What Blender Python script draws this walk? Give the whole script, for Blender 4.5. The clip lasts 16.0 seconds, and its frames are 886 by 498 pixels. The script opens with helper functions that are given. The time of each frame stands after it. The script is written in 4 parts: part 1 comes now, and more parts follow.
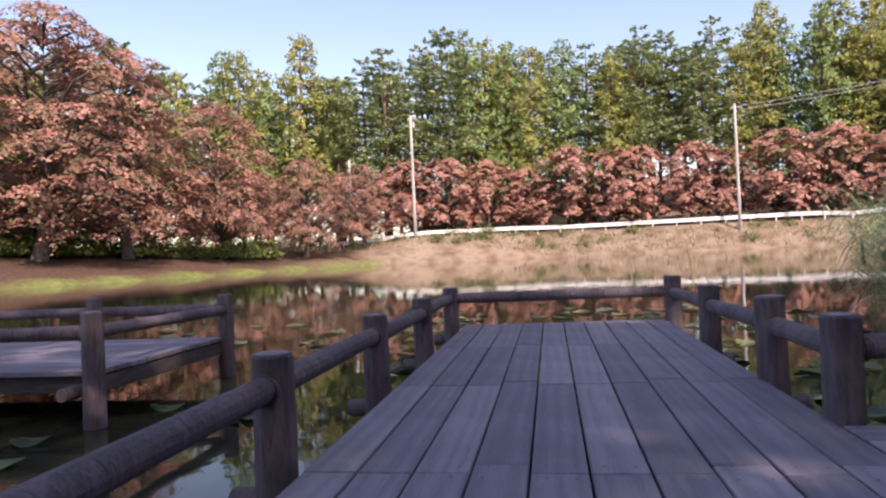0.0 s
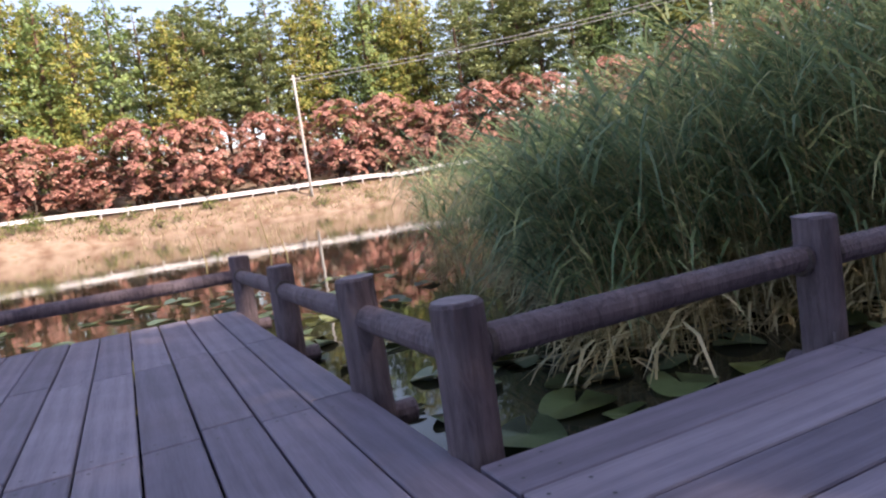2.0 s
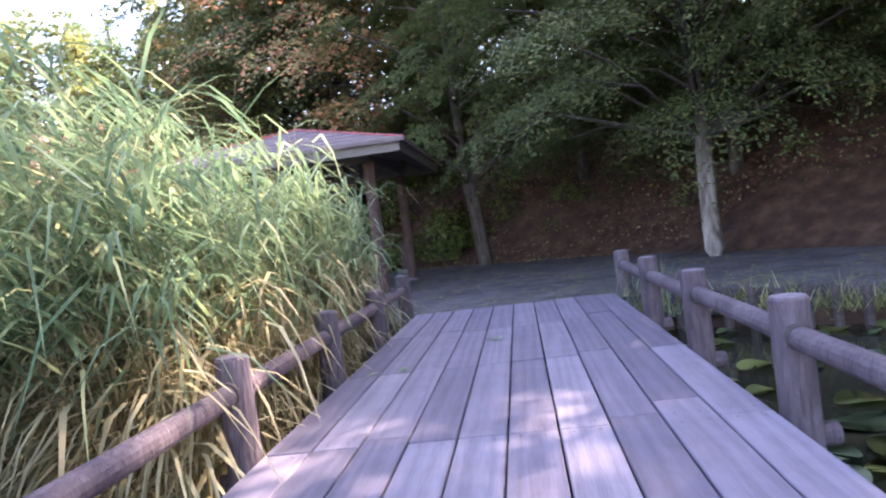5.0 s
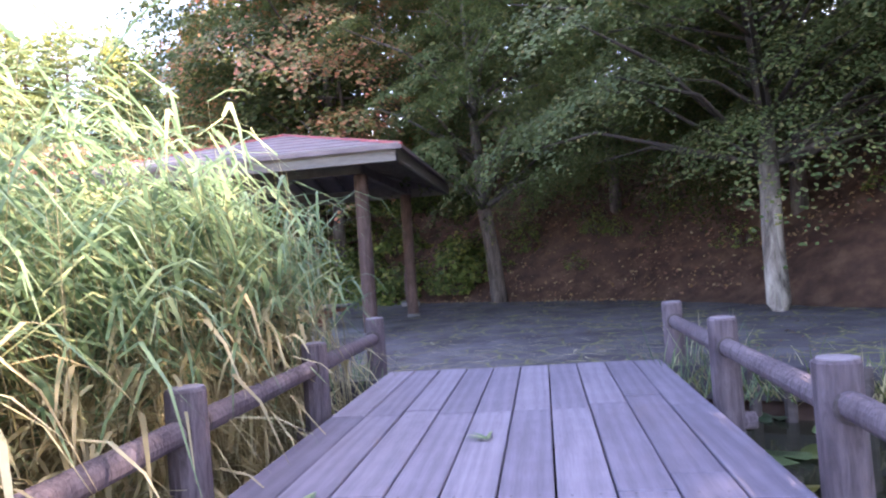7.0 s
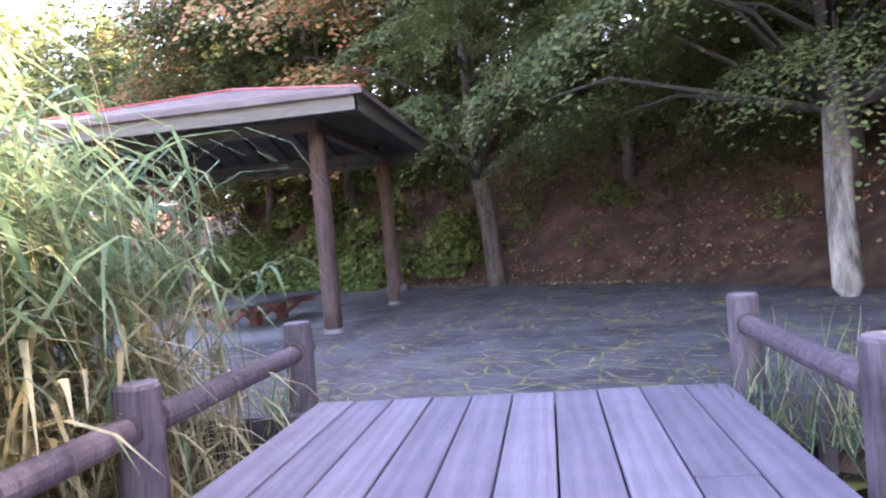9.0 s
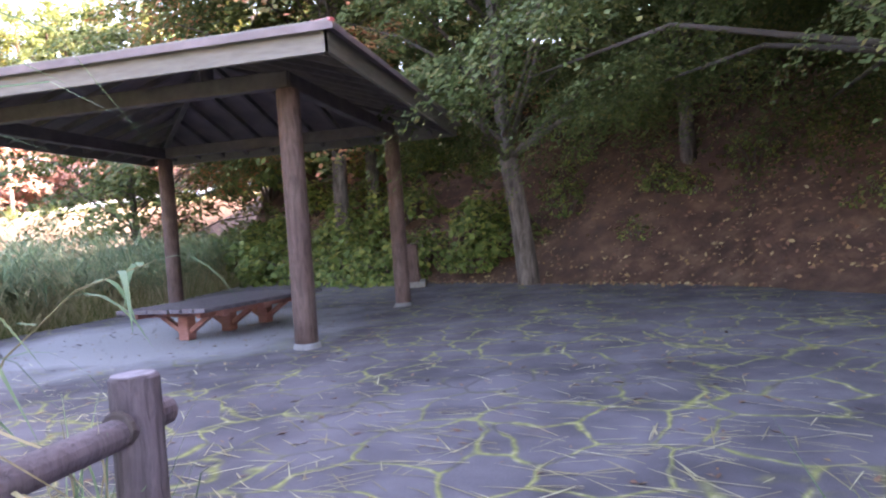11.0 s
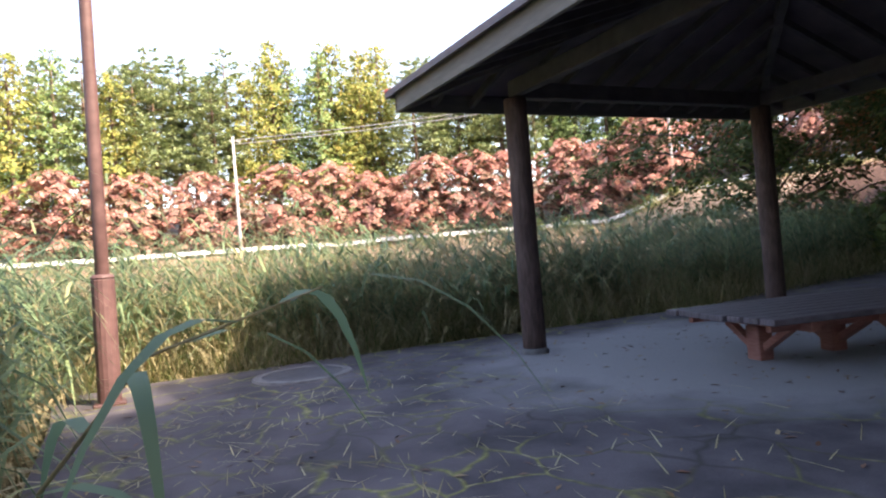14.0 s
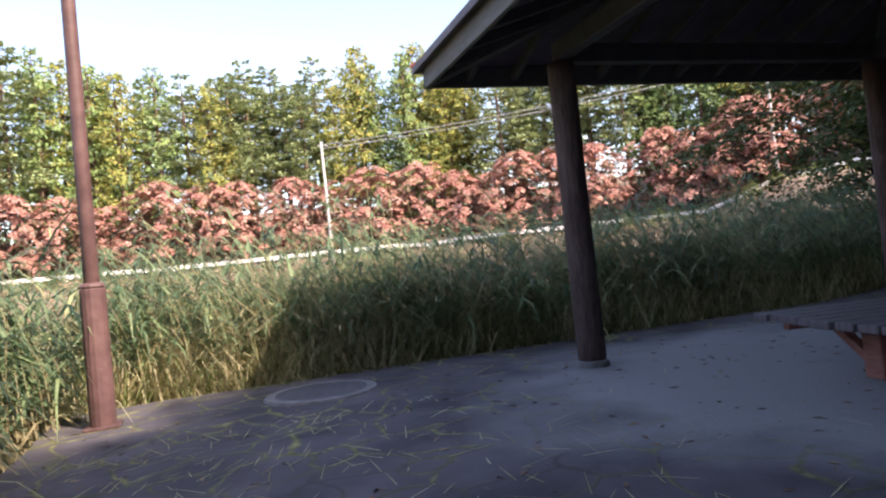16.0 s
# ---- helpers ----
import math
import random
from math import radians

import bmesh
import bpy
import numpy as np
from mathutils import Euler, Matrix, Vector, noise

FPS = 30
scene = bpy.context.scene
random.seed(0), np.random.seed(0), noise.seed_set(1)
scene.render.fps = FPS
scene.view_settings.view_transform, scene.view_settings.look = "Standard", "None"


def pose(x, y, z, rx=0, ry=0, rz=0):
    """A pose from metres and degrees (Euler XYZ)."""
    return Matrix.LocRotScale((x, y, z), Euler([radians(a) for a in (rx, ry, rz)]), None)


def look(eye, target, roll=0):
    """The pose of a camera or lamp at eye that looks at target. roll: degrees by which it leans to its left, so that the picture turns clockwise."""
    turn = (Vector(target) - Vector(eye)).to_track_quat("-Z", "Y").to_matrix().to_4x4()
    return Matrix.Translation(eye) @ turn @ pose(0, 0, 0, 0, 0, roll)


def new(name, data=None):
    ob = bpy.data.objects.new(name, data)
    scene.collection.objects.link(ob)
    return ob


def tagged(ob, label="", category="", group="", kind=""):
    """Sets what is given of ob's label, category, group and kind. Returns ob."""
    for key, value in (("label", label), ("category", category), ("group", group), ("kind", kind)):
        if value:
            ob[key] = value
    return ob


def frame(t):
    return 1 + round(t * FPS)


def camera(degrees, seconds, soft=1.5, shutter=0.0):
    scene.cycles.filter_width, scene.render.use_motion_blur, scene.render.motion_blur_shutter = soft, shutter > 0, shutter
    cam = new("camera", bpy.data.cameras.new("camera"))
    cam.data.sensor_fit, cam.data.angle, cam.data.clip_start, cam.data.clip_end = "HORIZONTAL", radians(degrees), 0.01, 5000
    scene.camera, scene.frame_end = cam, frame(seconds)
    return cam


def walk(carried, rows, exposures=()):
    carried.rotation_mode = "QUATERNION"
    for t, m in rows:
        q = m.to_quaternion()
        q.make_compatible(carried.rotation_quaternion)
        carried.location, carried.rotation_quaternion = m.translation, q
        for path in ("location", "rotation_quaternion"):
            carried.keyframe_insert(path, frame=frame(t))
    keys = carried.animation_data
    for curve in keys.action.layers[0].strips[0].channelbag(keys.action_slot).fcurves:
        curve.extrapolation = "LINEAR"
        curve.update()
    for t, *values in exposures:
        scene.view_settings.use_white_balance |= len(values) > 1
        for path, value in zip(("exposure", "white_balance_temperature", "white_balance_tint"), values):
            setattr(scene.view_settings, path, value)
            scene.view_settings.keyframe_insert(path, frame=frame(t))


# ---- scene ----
cam = camera(66.4, 16.0, soft=2.2)
# seconds, eye, target, roll
ROWS = [
    (0, (0.166, -0.112, 0.922), (-0.146, 1.863, 0.936), -2.6),
    (0.5, (0.181, 0.341, 0.926), (-0.277, 2.288, 0.956), -3.3),
    (1, (0.194, 0.788, 0.933), (-0.272, 2.732, 0.968), -3.9),
    (1.5, (0.327, 1.157, 0.883), (0.472, 3.151, 0.83), -6.6),
    (2, (0.622, 1.523, 0.912), (1.461, 3.33, 0.732), -8.3),
    (2.5, (0.988, 1.606, 0.979), (2.454, 2.945, 0.741), -11.1),
    (3, (1.447, 1.687, 1.019), (3.191, 2.646, 0.819), -9.3),
    (3.5, (1.962, 1.793, 1.09), (3.841, 2.47, 0.983), -7.6),
    (4, (2.459, 1.872, 1.08), (4.416, 2.271, 0.979), -6.8),
    (4.5, (3.04, 1.931, 1.079), (5.003, 2.305, 1.01), -7.4),
    (5, (3.586, 1.955, 1.082), (5.572, 2.182, 1.028), -7.3),
    (7.5, (6.488, 1.85, 1.048), (8.465, 2.147, 1.101), -3.8),
    (8, (7.033, 1.862, 1.036), (9.012, 2.145, 1.106), -4.2),
    (8.5, (7.581, 1.822, 1.009), (9.543, 2.206, 1.002), -5.1),
    (9, (8.188, 1.838, 1.01), (10.164, 2.145, 0.99), -4.9),
    (11.5, (10.818, 1.798, 0.999), (12.744, 2.335, 0.943), -3.7),
    (12, (11.346, 1.874, 0.995), (13.209, 2.601, 0.959), -3.5),
    (12.5, (11.943, 2.05, 0.968), (13.731, 2.946, 0.956), -3.2),
    (13, (12.352, 2.248, 0.992), (13.954, 3.445, 0.988), -3.9),
    (13.5, (12.648, 2.475, 1.023), (13.879, 4.051, 1.026), -4.2),
    (14, (12.955, 2.715, 1.016), (13.824, 4.517, 1.038), -4.6),
    (14.5, (13.241, 2.968, 1.044), (13.817, 4.882, 1.089), -5.0),
    (15, (13.486, 3.188, 1.018), (13.882, 5.147, 1.078), -6.5),
    (15.5, (13.68, 3.326, 0.981), (14.183, 5.261, 1.024), -7.7),
    (16, (13.836, 3.444, 0.965), (14.457, 5.344, 1.006), -6.0),
]
EXPOSURES = [(0.0, 0.95, 7300, 25), (1.5, 1.05, 7300, 25), (2.0, 1.4, 7500, 25), (2.5, 2.0, 7700, 28), (3.0, 2.6, 7500, 27), (3.5, 2.9, 7300, 28), (5.0, 3.25, 7150, 29), (9.0, 4.15, 7700, 33), (12.5, 4.25, 8300, 24), (13.5, 3.1, 8000, 21), (14.5, 1.85, 7500, 21), (16.0, 1.75, 7300, 23)]
walk(cam, [(t, look(eye, target, roll)) for t, eye, target, roll in ROWS], EXPOSURES)

# ---- light: clear autumn sky, sun over the wooded bank ----
SUN_AZ, SUN_EL = 146.0, 43.0      # degrees: clockwise from +y, above the horizon
world = bpy.data.worlds.new("sky")
scene.world = world
world.use_nodes = True
wn = world.node_tree
sky = wn.nodes.new("ShaderNodeTexSky")
sky.sky_type = "NISHITA"
sky.sun_disc = False
sky.sun_elevation = radians(SUN_EL)
sky.sun_rotation = radians(SUN_AZ)
sky.air_density, sky.dust_density, sky.ozone_density = 1.0, 1.2, 1.0
wn.nodes["Background"].inputs["Strength"].default_value = 0.15
wn.links.new(sky.outputs["Color"], wn.nodes["Background"].inputs["Color"])
sun = new("sun", bpy.data.lights.new("sun", "SUN"))
sun.data.energy, sun.data.angle, sun.data.color = 3.6, radians(0.6), (1.0, 0.93, 0.82)
sa, se = radians(SUN_AZ), radians(SUN_EL)
SUN_FROM = Vector((math.sin(sa) * math.cos(se), math.cos(sa) * math.cos(se), math.sin(se)))
sun.matrix_world = look(SUN_FROM * 50, (0, 0, 0))


# ---- materials ----
class Mat:
    """A small wrapper for procedural node materials."""

    def __init__(self, name, rough=0.8, spec=0.3, metal=0.0):
        self.m = bpy.data.materials.new(name)
        self.m.use_nodes = True
        self.t = self.m.node_tree
        self.b = self.t.nodes["Principled BSDF"]
        self.b.inputs["Roughness"].default_value = rough
        self.b.inputs["Specular IOR Level"].default_value = spec
        self.b.inputs["Metallic"].default_value = metal
        self.co = self.node("ShaderNodeTexCoord").outputs["Object"]

    def node(self, kind, **kw):
        n = self.t.nodes.new(kind)
        for k, v in kw.items():
            if k in n.inputs:
                n.inputs[k].default_value = v
        return n

    def link(self, a, b):
        self.t.links.new(a, b)

    def world_co(self):
        self.co = self.node("ShaderNodeNewGeometry").outputs["Position"]
        return self

    def mapped(self, scale, offset_random=False):
        mp = self.node("ShaderNodeMapping")
        mp.inputs["Scale"].default_value = scale
        self.link(self.co, mp.inputs["Vector"])
        if offset_random:
            oi = self.node("ShaderNodeObjectInfo")
            mul = self.node("ShaderNodeVectorMath")
            mul.operation = "SCALE"
            mul.inputs[0].default_value = (37.0, 61.0, 23.0)
            self.link(oi.outputs["Random"], mul.inputs["Scale"])
            self.link(mul.outputs[0], mp.inputs["Location"])
        return mp.outputs["Vector"]

    def noise(self, scale, detail=4, vec=None, rough=0.6, dist=0.0):
        n = self.node("ShaderNodeTexNoise", Scale=scale, Detail=detail, Roughness=rough, Distortion=dist)
        self.link(vec or self.co, n.inputs["Vector"])
        return n.outputs["Fac"]

    def ramp(self, fac, *stops):
        r = self.node("ShaderNodeValToRGB")
        e = r.color_ramp.elements
        while len(e) < len(stops):
            e.new(0.5)
        for el, (p, c) in zip(e, stops):
            el.position = p
            el.color = (*c, 1) if len(c) == 3 else c
        self.link(fac, r.inputs["Fac"])
        return r.outputs["Color"]

    def mix(self, fac, a, b, mode="MIX"):
        n = self.node("ShaderNodeMix")
        n.data_type = "RGBA"
        n.blend_type = mode
        for sock, val in ((n.inputs[0], fac), (n.inputs[6], a), (n.inputs[7], b)):
            if isinstance(val, (int, float)):
                sock.default_value = val
            elif isinstance(val, tuple):
                sock.default_value = (*val, 1)
            else:
                self.link(val, sock)
        return n.outputs[2]

    def colour(self, c):
        if isinstance(c, tuple):
            self.b.inputs["Base Color"].default_value = (*c, 1)
        else:
            self.link(c, self.b.inputs["Base Color"])
        return self

    def bump(self, height, strength=0.4, distance=0.01):
        n = self.node("ShaderNodeBump", Strength=strength, Distance=distance)
        self.link(height, n.inputs["Height"])
        self.link(n.outputs[0], self.b.inputs["Normal"])
        return self

    def island(self):
        return self.node("ShaderNodeNewGeometry").outputs["Random Per Island"]

    def rand(self):
        return self.node("ShaderNodeObjectInfo").outputs["Random"]


def leaf_mat(name, *stops, rough=0.55, trans=0.35, spec=0.35):
    """Thin leaves: colour by leaf, some light passing through."""
    m = Mat(name, rough, spec)
    base = m.ramp(m.island(), *stops)
    big = m.noise(0.9, 2)
    col = m.mix(0.55, base, m.ramp(big, (0.3, (0.55, 0.55, 0.55)), (0.7, (1.25, 1.25, 1.25))), "MULTIPLY")
    m.colour(col)
    tr = m.node("ShaderNodeBsdfTranslucent")
    m.link(col, tr.inputs["Color"])
    ms = m.node("ShaderNodeMixShader")
    ms.inputs[0].default_value = trans
    m.link(m.b.outputs[0], ms.inputs[1])
    m.link(tr.outputs[0], ms.inputs[2])
    m.link(ms.outputs[0], m.t.nodes["Material Output"].inputs["Surface"])
    return m.m


def plank_mat(name, axis):
    """Weathered deck boards with raised grain; axis: the run of the boards."""
    m = Mat(name, 0.62, 0.35)
    sc = [1, 1, 1]
    sc[axis] = 0.06
    v = m.mapped(tuple(sc), True)
    wv = m.node("ShaderNodeTexWave", Scale=3.2, Distortion=11.0, Detail=4.0)
    wv.inputs["Detail Scale"].default_value = 1.2
    wv.bands_direction = "Y" if axis == 0 else "X"
    m.link(v, wv.inputs["Vector"])
    fine = m.noise(90, 3, v)
    stain = m.noise(2.2, 4)
    base = m.ramp(m.rand(), (0.0, (0.145, 0.13, 0.17)), (0.5, (0.195, 0.173, 0.22)), (1.0, (0.255, 0.228, 0.278)))
    grain = m.mix(0.72, wv.outputs["Fac"], fine)
    c = m.mix(0.6, base, m.ramp(grain, (0.27, (0.64, 0.62, 0.64)), (0.68, (1.13, 1.11, 1.11))), "MULTIPLY")
    c = m.mix(0.5, c, m.ramp(stain, (0.35, (0.7, 0.68, 0.7)), (0.65, (1.12, 1.12, 1.12))), "MULTIPLY")
    m.colour(c).bump(grain, 0.55, 0.006)
    return m.m


def log_mat(name, a, b):
    """Cast imitation logs with bark relief."""
    m = Mat(name, 0.7, 0.3)
    v = m.mapped((1, 1, 0.16))
    bark = m.noise(26, 5, v, 0.65, 0.8)
    st = m.noise(3.0, 4)
    c = m.mix(0.75, m.ramp(st, (0.3, a), (0.7, b)), m.ramp(bark, (0.35, (0.5, 0.5, 0.5)), (0.6, (1.15, 1.15, 1.15))), "MULTIPLY")
    m.colour(c).bump(bark, 0.9, 0.025)
    return m.m


M_PLANK_X = plank_mat("boards_x", 0)
M_PLANK_Y = plank_mat("boards_y", 1)
M_LOG = log_mat("log_posts", (0.10, 0.075, 0.09), (0.175, 0.14, 0.16))
M_COLUMN = log_mat("column_logs", (0.08, 0.046, 0.042), (0.14, 0.092, 0.082))
m = Mat("cut_end", 0.7)
M_CUT = m.colour(m.ramp(m.noise(18, 4), (0.3, (0.13, 0.11, 0.13)), (0.7, (0.24, 0.21, 0.24)))).bump(m.noise(40), 0.3, 0.005).m
m = Mat("frame_timber", 0.8)
M_BEAM = m.colour(m.ramp(m.noise(6, 5, m.mapped((1, 1, 4))), (0.3, (0.05, 0.04, 0.04)), (0.7, (0.10, 0.08, 0.08)))).bump(m.noise(60), 0.3, 0.004).m
m = Mat("pavilion_timber", 0.7)
M_TIMBER = m.colour(m.ramp(m.noise(5, 5), (0.3, (0.085, 0.07, 0.072)), (0.7, (0.15, 0.125, 0.125)))).bump(m.noise(50), 0.25, 0.004).m
m = Mat("fascia_board", 0.6)
M_FASCIA = m.colour(m.ramp(m.noise(4, 5, m.mapped((1, 1, 6))), (0.3, (0.135, 0.12, 0.11)), (0.7, (0.20, 0.18, 0.165)))).bump(m.noise(40), 0.2, 0.003).m
m = Mat("roof_sheet", 0.5, 0.4)
M_ROOF = m.colour(m.ramp(m.noise(3, 5), (0.3, (0.11, 0.082, 0.09)), (0.7, (0.19, 0.14, 0.15)))).bump(m.noise(25), 0.2, 0.004).m
m = Mat("roof_edge_red", 0.5, 0.4)
M_RED = m.colour(m.ramp(m.noise(8, 4), (0.3, (0.32, 0.06, 0.06)), (0.7, (0.45, 0.1, 0.1)))).m
m = Mat("bench_red_wood", 0.6)
M_BENCH = m.colour(m.ramp(m.noise(9, 5, m.mapped((1, 1, 5))), (0.3, (0.25, 0.10, 0.08)), (0.7, (0.38, 0.17, 0.14)))).bump(m.noise(60), 0.3, 0.003).m
m = Mat("bench_top_wood", 0.6)
M_BENCHTOP = m.colour(m.ramp(m.noise(9, 5, m.mapped((1, 6, 1), True)), (0.3, (0.08, 0.065, 0.075)), (0.7, (0.17, 0.145, 0.16)))).bump(m.noise(60), 0.3, 0.003).m
m = Mat("rusty_brown_metal", 0.55, 0.4)
M_POLE = m.colour(m.ramp(m.noise(7, 5), (0.3, (0.085, 0.045, 0.045)), (0.7, (0.16, 0.09, 0.085)))).bump(m.noise(30), 0.2, 0.003).m
m = Mat("concrete", 0.85)
M_CONC = m.colour(m.ramp(m.noise(5, 6), (0.3, (0.34, 0.33, 0.32)), (0.7, (0.55, 0.54, 0.52)))).bump(m.noise(60), 0.3, 0.004).m
m = Mat("dusty_ring_concrete", 0.85)
M_RING = m.colour(m.ramp(m.noise(9, 5), (0.3, (0.13, 0.125, 0.125)), (0.7, (0.24, 0.235, 0.235)))).bump(m.noise(60), 0.3, 0.004).m
m = Mat("white_rail_paint", 0.5)
M_WHITE = m.colour(m.ramp(m.noise(1.5, 4), (0.3, (0.62, 0.62, 0.62)), (0.7, (0.85, 0.85, 0.84)))).m
m = Mat("manhole_iron", 0.6, 0.4)
M_IRON = m.colour(m.ramp(m.noise(12, 4), (0.3, (0.05, 0.047, 0.055)), (0.7, (0.1, 0.095, 0.105)))).bump(m.noise(40), 0.4, 0.004).m
m = Mat("cable_grey", 0.6)
M_CABLE = m.colour((0.35, 0.35, 0.36)).m


def height_mask(m, z, lo, hi):
    n = m.node("ShaderNodeMapRange")
    for k, v in (("From Min", lo), ("From Max", hi)):
        n.inputs[k].default_value = v
    m.link(z, n.inputs["Value"])
    return n.outputs["Result"]


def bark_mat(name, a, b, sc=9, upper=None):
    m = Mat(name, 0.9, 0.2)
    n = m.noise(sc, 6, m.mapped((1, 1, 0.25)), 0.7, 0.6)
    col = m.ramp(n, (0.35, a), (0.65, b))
    # upper: one colour blended in between 1.6 and 2.8 m up
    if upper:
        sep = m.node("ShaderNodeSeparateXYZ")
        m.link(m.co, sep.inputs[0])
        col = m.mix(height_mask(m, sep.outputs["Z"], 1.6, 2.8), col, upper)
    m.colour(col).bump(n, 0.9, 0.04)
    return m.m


M_BARK = bark_mat("grey_bark", (0.045, 0.036, 0.033), (0.16, 0.135, 0.12))
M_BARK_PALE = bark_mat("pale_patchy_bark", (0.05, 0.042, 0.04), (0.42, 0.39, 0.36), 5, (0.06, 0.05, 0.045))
M_BARK_PINE = bark_mat("pine_bark", (0.09, 0.055, 0.04), (0.24, 0.16, 0.12), 5)
M_LEAF_MAPLE = leaf_mat("maple_leaves_green", (0.0, (0.052, 0.082, 0.026)), (0.55, (0.085, 0.122, 0.04)), (0.85, (0.14, 0.165, 0.055)), (1.0, (0.22, 0.18, 0.07)), rough=0.65, spec=0.25)
M_LEAF_TURN = leaf_mat("maple_leaves_turning", (0.0, (0.127, 0.151, 0.051)), (0.5, (0.253, 0.220, 0.076)), (0.8, (0.506, 0.220, 0.101)), (1.0, (0.620, 0.203, 0.119)))
M_LEAF_RED = leaf_mat("cherry_leaves_red", (0.0, (0.28, 0.19, 0.13)), (0.35, (0.44, 0.22, 0.175)), (0.75, (0.57, 0.27, 0.225)), (1.0, (0.65, 0.38, 0.31)), trans=0.3)
M_LEAF_RUSSET = leaf_mat("cherry_leaves_russet", (0.0, (0.156, 0.150, 0.084)), (0.45, (0.276, 0.180, 0.126)), (0.8, (0.432, 0.204, 0.156)), (1.0, (0.576, 0.264, 0.204)), trans=0.3)
M_NEEDLE_PINE = leaf_mat("pine_needles", (0.0, (0.15, 0.21, 0.105)), (0.6, (0.285, 0.355, 0.165)), (1.0, (0.42, 0.46, 0.2)), trans=0.2)
M_NEEDLE_LARCH = leaf_mat("larch_needles", (0.0, (0.184, 0.230, 0.064)), (0.6, (0.304, 0.331, 0.083)), (1.0, (0.478, 0.386, 0.110)), trans=0.3)
M_NEEDLE_CEDAR = leaf_mat("cedar_needles", (0.0, (0.112, 0.190, 0.067)), (0.6, (0.202, 0.291, 0.101)), (1.0, (0.291, 0.381, 0.123)), trans=0.2)
M_REED = leaf_mat("reed_green", (0.0, (0.095, 0.16, 0.088)), (0.6, (0.175, 0.275, 0.155)), (0.9, (0.29, 0.39, 0.2)), (1.0, (0.56, 0.58, 0.3)), trans=0.45)
M_REED_DRY = leaf_mat("reed_dry", (0.0, (0.30, 0.25, 0.13)), (0.5, (0.49, 0.42, 0.25)), (1.0, (0.66, 0.62, 0.40)), trans=0.45)
M_GRASS = leaf_mat("bank_grass", (0.0, (0.083, 0.131, 0.041)), (0.5, (0.152, 0.207, 0.062)), (0.8, (0.304, 0.276, 0.124)), (1.0, (0.455, 0.386, 0.221)))
M_BUSH = leaf_mat("shrub_leaves", (0.0, (0.07, 0.12, 0.035)), (0.7, (0.18, 0.25, 0.07)), (1.0, (0.36, 0.35, 0.1)), trans=0.45)
M_LITTER = leaf_mat("fallen_leaves", (0.0, (0.11, 0.058, 0.038)), (0.5, (0.19, 0.095, 0.06)), (0.85, (0.28, 0.18, 0.08)), (1.0, (0.4, 0.32, 0.18)), trans=0.1)

# lily pads vary from pad to pad
m = Mat("lily_pad_leaf", 0.3, 0.5)
M_PAD = m.colour(m.mix(0.6, m.ramp(m.rand(), (0.0, (0.06, 0.10, 0.06)), (0.6, (0.11, 0.16, 0.06)), (0.9, (0.22, 0.24, 0.07)), (1.0, (0.36, 0.30, 0.09))), m.ramp(m.noise(9, 4), (0.3, (0.7, 0.7, 0.7)), (0.7, (1.15, 1.15, 1.15))), "MULTIPLY")).bump(m.noise(30), 0.2, 0.004).m

# pond water
m = Mat("pond_water", 0.03, 0.5)
m.world_co()
m.b.inputs["IOR"].default_value = 1.333
m.colour(m.ramp(m.noise(0.15, 3), (0.3, (0.012, 0.014, 0.01)), (0.7, (0.03, 0.03, 0.02))))
M_WATER = m.bump(m.noise(1.6, 3, m.mapped((1, 0.55, 1))), 0.07, 0.05).m

# asphalt with moss in its cracks
m = Mat("mossy_asphalt", 0.85, 0.3)
m.world_co()
warp = m.node("ShaderNodeTexNoise", Scale=1.1, Detail=3.0)
m.link(m.co, warp.inputs["Vector"])
mixv = m.mix(0.32, m.co, warp.outputs["Color"], "LINEAR_LIGHT")
vor = m.node("ShaderNodeTexVoronoi", Scale=2.0, Randomness=1.0)
vor.feature = "DISTANCE_TO_EDGE"
m.link(mixv, vor.inputs["Vector"])
crack = m.ramp(vor.outputs["Distance"], (0.0, (1, 1, 1)), (0.042, (0, 0, 0)))
patch = m.ramp(m.noise(0.5, 4), (0.36, (0, 0, 0)), (0.5, (1, 1, 1)))
moss = m.mix(1.0, crack, patch, "MULTIPLY")
moss = m.mix(1.0, moss, m.ramp(m.noise(5, 4), (0.36, (0.0, 0.0, 0.0)), (0.5, (1, 1, 1))), "MULTIPLY")
grit = m.noise(120, 3)
base = m.mix(0.5, m.ramp(m.noise(1.4, 7), (0.36, (0.05, 0.046, 0.054)), (0.62, (0.118, 0.108, 0.122))), m.ramp(grit, (0.3, (0.55, 0.55, 0.55)), (0.7, (1.35, 1.35, 1.35))), "MULTIPLY")
base = m.mix(crack, base, (0.05, 0.047, 0.045))
# paler under and beside the pavilion, fading outwards with an uneven edge
dmap = m.node("ShaderNodeMapping")
dmap.inputs["Location"].default_value = (-18.3 / 4.2, -7.2 / 3.6, 0)
dmap.inputs["Scale"].default_value = (1 / 4.2, 1 / 3.6, 0.0)
m.link(m.co, dmap.inputs["Vector"])
dist = m.node("ShaderNodeVectorMath")
dist.operation = "LENGTH"
m.link(dmap.outputs[0], dist.inputs[0])
addn = m.node("ShaderNodeMath")
addn.operation = "MULTIPLY_ADD"
addn.inputs[1].default_value = 0.5
m.link(m.noise(1.1, 4), addn.inputs[0])
m.link(dist.outputs["Value"], addn.inputs[2])
pavilion_pale = m.ramp(addn.outputs[0], (0.75, (1, 1, 1)), (1.2, (0, 0, 0)))
